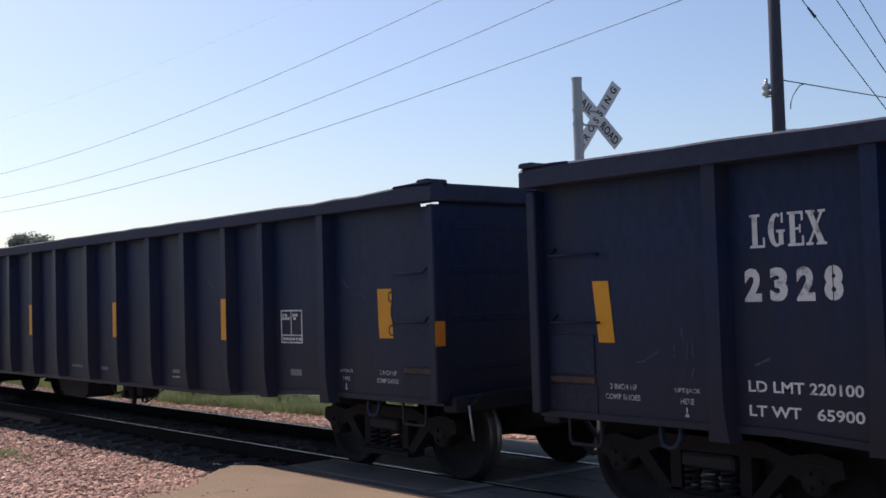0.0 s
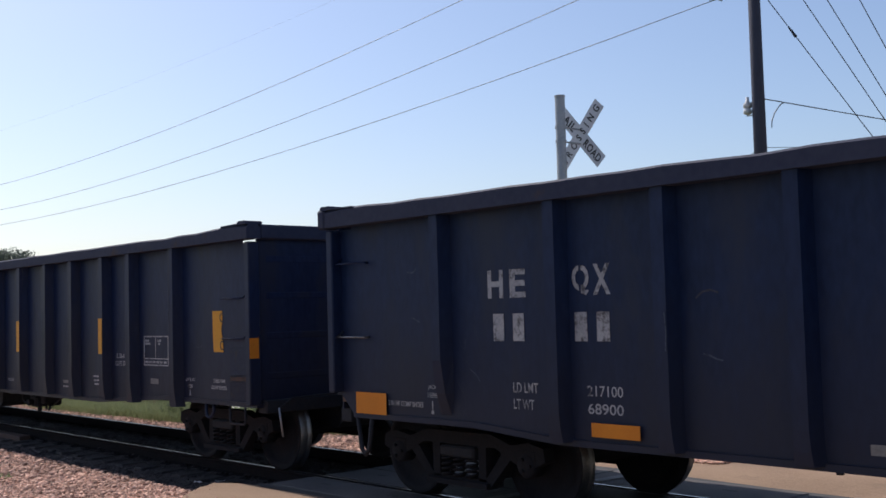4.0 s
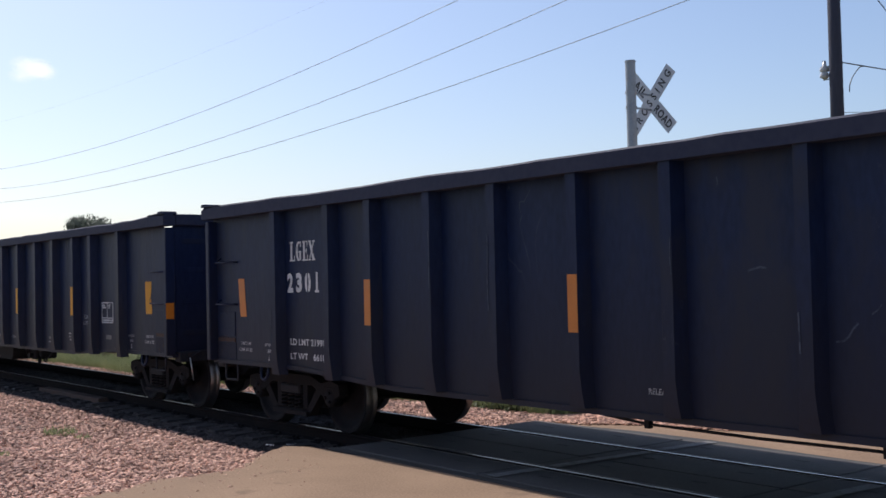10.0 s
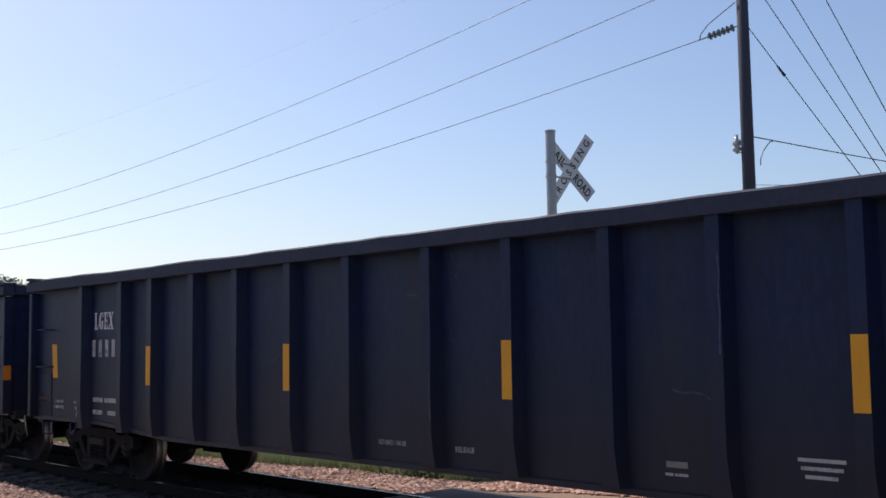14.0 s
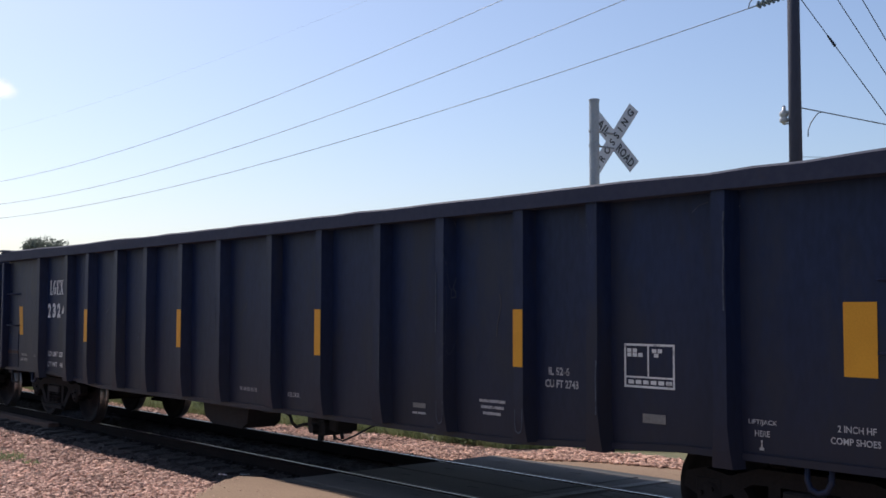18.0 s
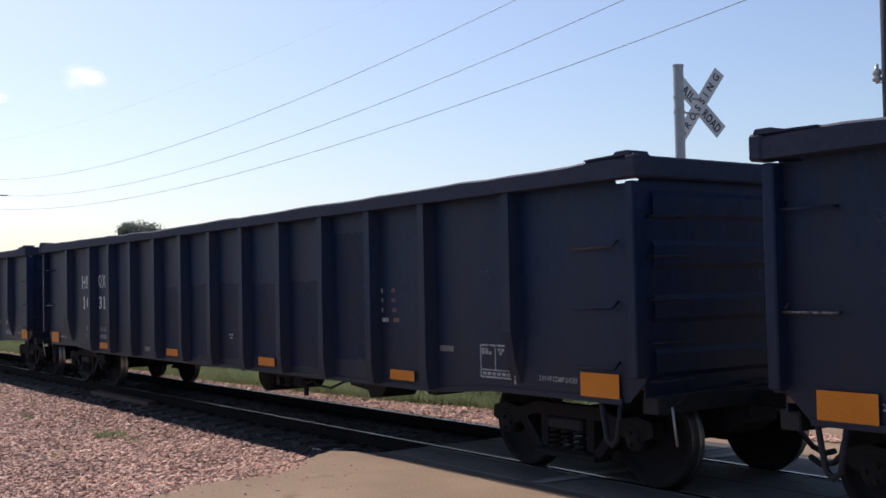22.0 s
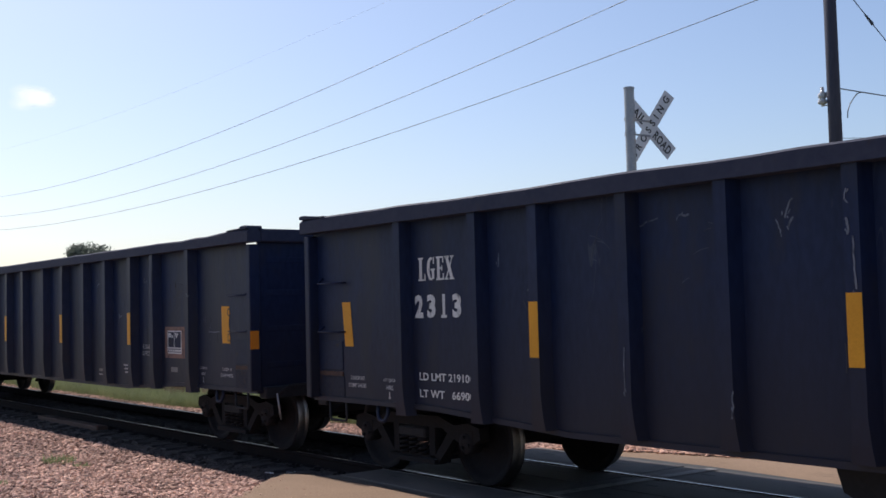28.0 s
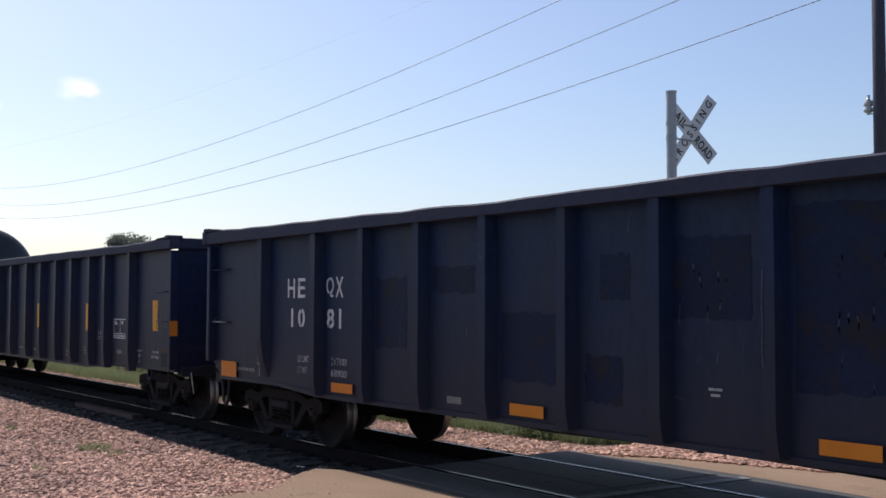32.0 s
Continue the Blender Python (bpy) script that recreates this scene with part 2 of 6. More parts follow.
DEEP = material("deep_orange_reflective_sheet", (0.50, 0.150, 0.020), (0.62, 0.205, 0.03), 0.45, fine=90, coarse=3, bump=0.1, c3=(0.28, 0.10, 0.03), spots=0.66, each=1)
FLECK = material("pale_scuffed_paint", (0.030, 0.040, 0.066), (0.066, 0.080, 0.116), 0.7, fine=70, coarse=9, bump=0.1, c3=(0.013, 0.020, 0.044), spots=0.48, each=1)
STEEL = material("hand_worn_steel", (0.16, 0.155, 0.15), (0.34, 0.33, 0.33), 0.45, metal=0.8, fine=40, coarse=9, bump=0.1, c3=(0.03, 0.026, 0.026), spots=0.5, each=1)
WORN = material("worn_blue_grey_steel", (0.0065, 0.0120, 0.0350), (0.0160, 0.0235, 0.0520), 0.55, fine=24, coarse=3, bump=0.3,
                c3=(0.030, 0.023, 0.026), spots=0.58, each=1, spec=0.24)
DRY = material("dry_brown_weed", (0.11, 0.080, 0.052), (0.22, 0.165, 0.11), 0.85, fine=3, coarse=0.8, bump=0, island=0.5, thin=0.45)
TIMBER = material("red_brown_timber", (0.055, 0.033, 0.026), (0.10, 0.062, 0.047), 0.9, fine=25, coarse=3, bump=0.6, stretch=(.4, 3, 3))
CHIP = material("pale_chipped_paint", (0.09, 0.105, 0.14), (0.18, 0.20, 0.25), 0.7, fine=50, coarse=6, bump=0.05, c3=(0.04, 0.048, 0.070), spots=0.5, each=1)
SCUFFED = material("scuffed_grey_steel", (0.010, 0.0140, 0.029), (0.027, 0.0285, 0.042), 0.7, fine=24, coarse=3, bump=0.3, c3=(0.050, 0.034, 0.027), spots=0.56, each=1, spec=0.24)
LOGO = material("dark_blue_print", (0.012, 0.016, 0.06), (0.025, 0.03, 0.09), 0.6, fine=40, coarse=6, bump=0)
RUSTY = material("orange_rust", (0.036, 0.022, 0.019), (0.088, 0.046, 0.033), 0.85, fine=30, coarse=5, bump=0.4, c3=(0.05, 0.035, 0.03), spots=0.55, each=1)


# ---------------------------------------------------------------- mesh helpers
def box(bm, x0, x1, y0, y1, z0, z1, bevel=0.0):
    r = bmesh.ops.create_cube(bm, size=1.0, matrix=Matrix.Translation(((x0 + x1) / 2, (y0 + y1) / 2, (z0 + z1) / 2))
                              @ Matrix.Diagonal((abs(x1 - x0), abs(y1 - y0), abs(z1 - z0), 1)))
    if bevel:
        es = list({e for v in r["verts"] for e in v.link_edges})
        bmesh.ops.bevel(bm, geom=es, offset=bevel, segments=1, affect="EDGES")


def tube(bm, p, q, r, r2=None, n=10):
    p, q = Vector(p), Vector(q)
    d = q - p
    m = Matrix.Translation((p + q) / 2) @ d.to_track_quat("Z", "Y").to_matrix().to_4x4()
    bmesh.ops.create_cone(bm, cap_ends=True, segments=n, radius1=r, radius2=r if r2 is None else r2, depth=d.length, matrix=m)


def rod(bm, pts, r, n=6):
    """One bent rod through the points, mitred at its bends."""
    pts = [Vector(p) for p in pts]
    legs = [(b - a).normalized() for a, b in zip(pts, pts[1:])]
    side = legs[0].orthogonal().normalized()
    rings = []
    for i, p in enumerate(pts):
        before, after = legs[max(i - 1, 0)], legs[min(i, len(legs) - 1)]
        if i:
            # carry the ring's corners along the leg that ends here
            side = (side - before * side.dot(before)).normalized()
        up = before.cross(side)
        cut = (before + after).normalized()
        ring = []
        for k in range(n):
            a = 2 * math.pi * k / n
            o = (side * math.cos(a) + up * math.sin(a)) * r
            slide = max(-1.6 * r, min(1.6 * r, -o.dot(cut) / max(before.dot(cut), .3)))
            ring.append(bm.verts.new(p + o + before * slide))
        rings.append(ring)
        if i < len(legs):
            side = before.rotation_difference(after) @ side
    for a, b in zip(rings, rings[1:]):
        for k in range(n):
            bm.faces.new((a[k], a[(k + 1) % n], b[(k + 1) % n], b[k])).smooth = True
    bm.faces.new(rings[0][::-1])
    bm.faces.new(rings[-1])


def slab(bm, pts, axis, a, b):
    """A flat outline of (u, v) points, drawn out along an axis from a to b."""
    def at(u, v, w):
        return {"x": (w, u, v), "y": (u, w, v), "z": (u, v, w)}[axis]
    lo = [bm.verts.new(at(u, v, a)) for u, v in pts]
    hi = [bm.verts.new(at(u, v, b)) for u, v in pts]
    bm.faces.new(lo)
    bm.faces.new(hi[::-1])
    for i in range(len(pts)):
        j = (i + 1) % len(pts)
        bm.faces.new((lo[j], lo[i], hi[i], hi[j]))
    bmesh.ops.recalc_face_normals(bm, faces=bm.faces)


def lathe(bm, prof, axis_m, n=24, mats=None):
    """Turn a profile of (radius, height) round the z axis of axis_m."""
    rings = []
    for r, h in prof:
        rings.append([bm.verts.new(axis_m @ Vector((r * math.cos(2 * math.pi * i / n), r * math.sin(2 * math.pi * i / n), h)))
                      for i in range(n)])
    for k, (a, b) in enumerate(zip(rings, rings[1:])):
        for i in range(n):
            f = bm.faces.new((a[i], a[(i + 1) % n], b[(i + 1) % n], b[i]))
            f.smooth = True
            if mats:
                f.material_index = mats[k]
    bm.faces.new(rings[0][::-1])
    bm.faces.new(rings[-1])


def mesh_of(bm, name, mats):
    me = bpy.data.meshes.new(name)
    bm.to_mesh(me)
    bm.free()
    for m in mats if isinstance(mats, (list, tuple)) else [mats]:
        me.materials.append(m)
    return me


def part(name, bm, mats, parent, label=""):
    me = bm if isinstance(bm, bpy.types.Mesh) else mesh_of(bm, name, mats)
    ob = new(name, me)
    ob.parent = parent
    return tagged(ob, label)


def thing(name, bm, mats, label, category, group="", kind=""):
    return tagged(new(name, mesh_of(bm, name, mats) if bm else None), label, category, group, kind)


def raw(name, verts, faces, mats):
    me = bpy.data.meshes.new(name)
    me.from_pydata(verts, [], faces)
    for m in mats if isinstance(mats, (list, tuple)) else [mats]:
        me.materials.append(m)
    return me


def letters(text, height, width, mats, bold=0.0, depth=0.002, spacing=1.0):
    """Writing as a mesh in the x-z plane, its lower left corner at the origin, facing -y."""
    cu = bpy.data.curves.new("letters", "FONT")
    cu.body = text
    cu.size = 1.0
    cu.offset = bold
    cu.extrude = 0.0
    cu.space_character = spacing
    cu.resolution_u = 3
    ob = bpy.data.objects.new("letters", cu)
    scene.collection.objects.link(ob)
    dg = bpy.context.evaluated_depsgraph_get()
    me = bpy.data.meshes.new_from_object(ob.evaluated_get(dg))
    bpy.data.objects.remove(ob)
    bpy.data.curves.remove(cu)
    co = np.empty(len(me.vertices) * 3, dtype=np.float32)
    me.vertices.foreach_get("co", co)
    co = co.reshape(-1, 3)
    lo, hi = co.min(0), co.max(0)
    out = np.zeros_like(co)
    out[:, 0] = (co[:, 0] - lo[0]) / (hi[0] - lo[0]) * width
    out[:, 2] = (co[:, 1] - lo[1]) / (hi[1] - lo[1]) * height
    out[:, 1] = -depth * (co[:, 2] > 0)
    me.vertices.foreach_set("co", out.reshape(-1))
    me.materials.clear()
    me.materials.append(mats)
    return me


def stencil(ch, height, width, mats, bold=0.0, cut=False):
    """One stencilled character, with the bridges that a stencil leaves, and a foot on the figure one."""
    me = letters(ch, height, width * (.30 if ch in "1I" else 1.0), mats, bold)
    bm = bmesh.new()
    bm.from_mesh(me)
    for c in [width * .47] if ch in "0OQ68" else [width * .30] if cut and ch == "H" else []:
        g = .004 if ch in "68" else .010
        for d in (-g, g):
            bmesh.ops.bisect_plane(bm, geom=bm.verts[:] + bm.edges[:] + bm.faces[:], plane_co=(c + d, 0, 0), plane_no=(1, 0, 0))
        bmesh.ops.delete(bm, geom=[f for f in bm.faces if abs(f.calc_center_median().x - c) < g], context="FACES")
    if ch == "1":
        if cut:
            slab(bm, [(-.034, height - .052), (.0, height - .030), (.0, height - .002), (-.034, height - .030)], "y", -.001, 0)
        if bold > .04 or cut:
            box(bm, -.022, width * .30 + .026, -.001, 0, 0, .028)
        bmesh.ops.translate(bm, verts=bm.verts, vec=(width * .34, 0, 0))
    bm.to_mesh(me)
    bm.free()
    return me


def bars(rows, mats):
    """Unreadable writing: rows of (x0, x1, z0, z1) bars in the x-z plane."""
    bm = bmesh.new()
    for x0, x1, z0, z1 in rows:
        box(bm, x0, x1, -0.002, 0.0, z0, z1)
    return mesh_of(bm, "bars", mats)


# ---------------------------------------------------------------- ground
def ground():
    bm = bmesh.new()
    xs = [-1500, -600, -250, -120, -60, -30, -15, 0, 15, 60, 250, 1500]
    ys = [-1500, -300, -60, -20, -9, -5.5, 4.4, 7, 12, 30, 80, 300, 1500]
    vs = {(i, j): bm.verts.new((x, y, -0.34)) for i, x in enumerate(xs) for j, y in enumerate(ys)}
    for i in range(len(xs) - 1):
        for j in range(len(ys) - 1):
            bm.faces.new((vs[i, j], vs[i + 1, j], vs[i + 1, j + 1], vs[i, j + 1]))
    thing("ground", bm, SOIL, "flat dry grassy ground out to the horizon", "ground", kind="structure")
    # ballast bed: one long raised profile
    prof = [(-9.5, -0.345), (-5.5, -0.25), (-3.2, -0.225), (-1.62, -0.228), (-1.4, -0.205), (-0.8, -0.16), (0.8, -0.16),
            (1.5, -0.16), (2.2, -0.20), (3.2, -0.26), (4.3, -0.335), (4.6, -0.345)]
    bm = bmesh.new()
    random.seed(5)
    xs = [-160 + 1.0 * i for i in range(320)]
    grid = []
    for x in xs:
        row = []
        for y, z in prof:
            j = 0.0 if y in (-9.5, 4.6) else 0.007
            row.append(bm.verts.new((x, y + random.uniform(-j, j) * 3, z + random.uniform(-j, j) - (0.34 if x > -9.9 else 0.0))))
        grid.append(row)
    for a, b in zip(grid, grid[1:]):
        for i in range(len(prof) - 1):
            f = bm.faces.new((a[i], b[i], b[i + 1], a[i + 1]))
            # dark faces run out to the shadow edge at y -1.62: shade put into colour
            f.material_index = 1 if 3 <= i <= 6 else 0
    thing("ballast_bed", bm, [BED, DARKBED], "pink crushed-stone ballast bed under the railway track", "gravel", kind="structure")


ground()


def rocks(name, count, area, size, mat, seed, label):
    """Loose angular stones scattered over an area given by a function of two random numbers."""
    rng = np.random.default_rng(seed)
    base = np.array([(0, -.526, .851), (0, .526, .851), (0, -.526, -.851), (0, .526, -.851), (.851, 0, .526), (-.851, 0, .526),
                     (.851, 0, -.526), (-.851, 0, -.526), (.526, .851, 0), (-.526, .851, 0), (.526, -.851, 0), (-.526, -.851, 0)])
    tri = ((0, 4, 1), (0, 1, 5), (1, 4, 8), (1, 9, 5), (0, 5, 11), (0, 10, 4), (1, 8, 9), (4, 6, 8), (4, 10, 6), (5, 9, 7),
           (5, 7, 11), (0, 11, 10), (3, 8, 6), (3, 9, 8), (3, 7, 9), (2, 6, 10), (2, 11, 7), (2, 10, 11), (2, 3, 6), (2, 7, 3))
    tri = np.array(tri)
    pos = area(rng.random(count), rng.random(count), rng)
    v = base[None] * (1 + rng.uniform(-.38, .38, (count, 12, 1)))
    v = v * (rng.uniform(.55, 1.25, (count, 1, 3)) * np.array((1.45, .88, .52)))
    a = rng.uniform(0, 6.283, count)
    b = rng.uniform(-1.0, 1.0, count)
    ca, sa, cb, sb = np.cos(a)[:, None], np.sin(a)[:, None], np.cos(b)[:, None], np.sin(b)[:, None]
    x, y, z = v[..., 0], v[..., 1], v[..., 2]
    y, z = y * cb - z * sb, y * sb + z * cb
    x, y = x * ca - y * sa, x * sa + y * ca
    s = (size * np.minimum(rng.lognormal(0, .28, count), 1.9))[:, None]
    out = np.stack((x * s + pos[:, 0:1], y * s + pos[:, 1:2], z * s + pos[:, 2:3] + s * .2), -1).reshape(-1, 3)
    faces = (tri[None] + (np.arange(count) * 12)[:, None, None]).reshape(-1, 3)
    me = bpy.data.meshes.new(name)
    me.vertices.add(len(out))
    me.vertices.foreach_set("co", out.astype(np.float32).ravel())
    me.loops.add(len(faces) * 3)
    me.loops.foreach_set("vertex_index", faces.astype(np.int32).ravel())
    me.polygons.add(len(faces))
    me.polygons.foreach_set("loop_start", np.arange(0, len(faces) * 3, 3, dtype=np.int32))
    me.update(calc_edges=True)
    me.validate()
    me.materials.append(mat)
    return tagged(new(name, me), label, "gravel", kind="stuff")


def bed_z(y):
    return np.interp(y, (-9.5, -5.5, -3.2, -1.62, -1.4, -0.8, 0.8, 1.5, 2.2, 3.2, 4.3, 4.6),
                     (-.345, -.25, -.225, -.228, -.205, -.16, -.16, -.16, -.20, -.26, -.335, -.345))


def road_edge(y):
    """The gravel's end at the paved road, near side."""
    return np.interp(y, (-9.0, -5.2, -4.3, -3.7, -3.2, -2.85, -2.05, -1.8, -1.4), (-9.2, -9.5, -9.72, -10.0, -9.95, -10.03, -10.85, -10.95, -11.0))


def near_side(u, v, rng):
    y = -6.2 + 4.62 * v
    x = road_edge(y) + 0.12 - 34 * u ** 1.7 + rng.normal(0, .07, len(u))
    return np.stack((x, y, bed_z(y)), -1)


def strays(u, v, rng):
    """Stones kicked out on to the road along its edge."""
    y = -6.4 + 4.5 * v
    return np.stack((road_edge(y) + .02 + 1.3 * u ** 2.6, y, np.full(len(u), -.021)), -1)


def grass_line(x):
    """Where the grass begins beyond the ballast."""
    return (np.interp(x, (-60, -24, -20, -19, -17.5, -16.2, -15, -12.6, -11), (1.8, 1.88, 2.06, 2.26, 2.60, 2.86, 3.36, 3.5, 4.3))
            + .06 * np.sin(x * .9 + 1.1) + .06 * np.sin(x * 2.3))


def far_side(u, v, rng):
    y = 1.5 + 2.2 * v ** 1.1
    x = np.interp(y, (1.5, 1.95, 2.4, 2.95, 3.2, 4.0), (-10.5, -10.35, -9.9, -9.3, -8.6, -8.3)) - 42 * u ** 1.6 + rng.normal(0, .1, len(u))
    y = np.minimum(y, grass_line(x) + .2 * rng.random(len(u)) ** 2)
    return np.stack((x, y, bed_z(y)), -1)


def far_spill(u, v, rng):
    """Ballast that has spread over the edge of the far road."""
    x = -10.45 + 3.0 * u ** 1.25
    low = np.interp(x, (-10.45, -10.24, -9.84, -9.5, -9.15, -8.78, -8.14, -7.45), (1.66, 1.74, 1.86, 2.12, 2.34, 2.44, 2.65, 2.88))
    deep = np.interp(x, (-10.45, -9.4, -8.1, -7.45), (1.35, 1.0, .6, .22))
    y = low + deep * v ** 1.2 + rng.normal(0, .03, len(u))
    return np.stack((x, y, np.full(len(u), -.026)), -1)


def crib(u, v, rng):
    # covers the whole near strip in the train's shadow, beyond the tie ends
    y = -1.64 + 3.2 * v
    x = -10.55 - 27 * u ** 1.3
    return np.stack((x, y, bed_z(y) - .01), -1)


rocks("ballast_stones", 82000, near_side, 0.0205, STONE, 1, "loose pink crushed stones beside the railway track")
rocks("stray_stones", 240, strays, 0.0085, STONE, 7, "a few small stones kicked out over the road's edge")
rocks("ballast_stones", 30000, far_side, 0.0205, STONE, 2, "loose pink crushed stones beyond the railway track")
rocks("ballast_stones", 5600, far_spill, 0.0205, STONE, 8, "loose pink crushed stones spread over the far road's edge")
rocks("ballast_stones", 14000, crib, 0.026, DARKBED, 3, "oily stones between and beside the railway ties, darkened for the train's shade")


def track():
    for y in (-0.753, 0.753):
        bm = bmesh.new()
        prof = [(-.07, -.17), (.07, -.17), (.07, -.155), (.012, -.135), (.012, -.045), (.036, -.032), (.036, -.008), (.016, 0.0),
                (-.016, 0.0), (-.036, -.008), (-.036, -.032), (-.012, -.045), (-.012, -.135), (-.07, -.155)]
        slab(bm, [(y + u, v) for u, v in prof], "x", -160, 160)
        for f in bm.faces:
            c = f.calc_center_median()
            f.material_index = 1 if c.z > -.001 else 0
        thing("rail", bm, [RAILSIDE, RAILTOP], "rusty steel rail with a polished head", "rail", "rails of the track")
    tie = None
    random.seed(11)
    for i in range(112):
        x = -10.75 - .53 * i
        m = pose(x + random.uniform(-.03, .03), random.uniform(-.04, .04), -.165, 0, 0, random.uniform(-1, 1))
        if tie is None:
            bm = bmesh.new()
            box(bm, -.115, .115, -1.3, 1.3, -.17, 0.0, .012)
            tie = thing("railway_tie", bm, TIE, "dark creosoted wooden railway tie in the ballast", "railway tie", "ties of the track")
            for s in (-.753, .753):
                bm = bmesh.new()
                box(bm, -.09, .09, s - .17, s + .17, 0.001, .012)
                for dx in (-.05, .05):
                    for dy in (-.1, .1):
                        box(bm, dx - .012, dx + .012, s + dy - .012, s + dy + .012, .012, .035)
                part("tie_plate", bm, RAILSIDE, tie, "rusty steel tie plate with spikes")
            tie.matrix_basis = m
        else:
            copy_thing(tie, m)


track()


def roads():
    # near pavement, a slab with a rounded corner at the gravel
    rough = random.Random(8)
    edge = [(float(road_edge(y)) + rough.uniform(-.07, .05), y) for y in [-9.0 + 7.2 * i / 90 for i in range(91)]]
    bm = bmesh.new()
    pts = edge + [(-10.75, -1.62), (-10.2, -1.55), (14.0, -1.53), (14.0, -16.0), (-9.0, -16.0)]
    slab(bm, pts, "z", -.30, -.02)
    thing("road_near", bm, CONCRETE, "tan concrete road leading up to the crossing", "road", kind="structure")
    bm = bmesh.new()
    slab(bm, [(-10.45, 1.70), (14.0, 1.70), (14.0, 45.0), (-7.0, 45.0), (-7.8, 9.0), (-8.2, 4.6), (-8.6, 3.2), (-9.3, 2.95), (-9.9, 2.4), (-10.35, 1.95)], "z", -.30, -.03)
    thing("road_far", bm, CONCRETE, "tan concrete road beyond the crossing", "road", kind="structure")
    # crossing surface in concrete panels with flangeways beside each rail
    root = tagged(new("crossing_surface"), "grey concrete crossing panels between the rails", "crossing", kind="structure")
    strips = ((-1.42, -.83), (-.655, -.012), (.012, .655), (.83, 1.64))
    meshes = {}
    random.seed(4)
    bm = bmesh.new()
    box(bm, -.075, .075, -.022, .022, -.01, .002)
    meshes["slot"] = mesh_of(bm, "lifting_slot", TAR)
    for ye in (-.838, -.664, .664, .838):
        bm = bmesh.new()
        box(bm, -10.42, 9, ye - .006, ye + .006, -.05, -.004)
        part("edge_angle", bm, EDGE, root, "worn steel edge of the panels along the rail")
    for y0, y1 in strips:
        x = -10.45
        while x < 9:
            w = 2.42
            key = (y0, y1)
            if key not in meshes:
                bm = bmesh.new()
                box(bm, 0.008, w - .008, y0, y1, -.15, 0.0, .012)
                meshes[key] = mesh_of(bm, "panel", PANELS)
            ob = part("panel", meshes[key], None, root)
            ob.matrix_basis = pose(x, 0, -.008 + random.uniform(-.004, .003))
            for k in (.24, .72):
                slot = part("lifting_slot", meshes["slot"], None, ob)
                slot.location = (w * k, (y0 + y1) / 2 + .06, 0)
            x += w
    bm = bmesh.new()
    box(bm, -10.45, 9, -1.60, 1.68, -.2, -.075)
    part("base", bm, TAR, root, "dark tarred bed under the panels")
    bm = bmesh.new()
    slab(bm, [(-10.45, -1.44), (14, -1.44), (14, -1.54), (-9.6, -1.56), (-10.3, -1.60), (-10.5, -1.56)], "z", -.03, -.014)
    part("joint", bm, TAR, root, "black tarred joint along the road")
    bm = bmesh.new()
    slab(bm, [(-10.3, 1.645), (14, 1.645), (14, 1.72), (-6.0, 1.74), (-7.8, 1.86), (-8.9, 1.84), (-9.7, 1.72), (-10.3, 1.70)], "z", -.05, -.022)
    part("joint", bm, TAR, root, "black tarred joint along the far road")
    for x in (-7.80, -5.22):
        for y0, y1 in strips[:1] + ((-.655, .655),) + strips[3:]:
            bm = bmesh.new()
            slab(bm, [(x + .05 * y0, y0), (x + .14 + .05 * y0, y0), (x + .14 + .05 * y1, y1), (x + .05 * y1, y1)], "z", .0, .003)
            part("line", bm, WHITELINE, root, "worn white line")


roads()


def blades(name, count, area, h, w, mat, seed, label, category="grass"):
    rng = np.random.default_rng(seed)
    p = area(rng.random(count), rng.random(count), rng)
    a = rng.uniform(0, 6.283, count)
    hh = h * rng.lognormal(0, .35, count)
    ww = w * rng.uniform(.6, 1.4, count)
    lean = rng.uniform(.15, 1.0, count) * hh
    la = rng.uniform(0, 6.283, count)
    dx, dy = np.cos(a) * ww, np.sin(a) * ww
    lx, ly = np.cos(la) * lean, np.sin(la) * lean
    v = np.zeros((count, 5, 3))
    v[:, 0] = p + np.stack((-dx, -dy, 0 * dx), -1)
    v[:, 1] = p + np.stack((dx, dy, 0 * dx), -1)
    v[:, 2] = p + np.stack((lx * .35 + dx * .8, ly * .35 + dy * .8, hh * .6), -1)
    v[:, 3] = p + np.stack((lx * .35 - dx * .8, ly * .35 - dy * .8, hh * .6), -1)
    v[:, 4] = p + np.stack((lx, ly, hh), -1)
    o = np.arange(count)[:, None] * 5
    quads = (np.array((0, 1, 2, 3))[None] + o).tolist()
    tris = (np.array((3, 2, 4))[None] + o).tolist()
    me = raw(name, v.reshape(-1, 3).tolist(), quads + tris, mat)
    return tagged(new(name, me), label, category, kind="stuff")


def verge(u, v, rng):
    """A strip of grass beside the ballast and, past the lane, a rougher field."""
    x = -9.6 - 60 * u ** 1.3
    near = grass_line(x)
    strip = near + (4.7 + .2 * np.sin(x * .37) - near) * v ** 1.15
    field = np.interp(x, (-60, -30, -20, -16, -9), (8.0, 8.0, 7.6, 6.0, 4.4)) + 5 * v
    y = np.where(rng.random(len(u)) < .76, strip, field) + rng.normal(0, .06, len(u))
    y = np.where(x > -12.4, y + .9 + (x + 12.4) * .5, y)
    return np.stack((x, y, np.interp(y, (1.9, 2.2, 3.2, 4.4), (-.185, -.21, -.28, -.35))), -1)


blades("grass_verge", 210000, verge, 0.19, 0.0048, GRASS, 21, "uneven green summer grass beyond the ballast")


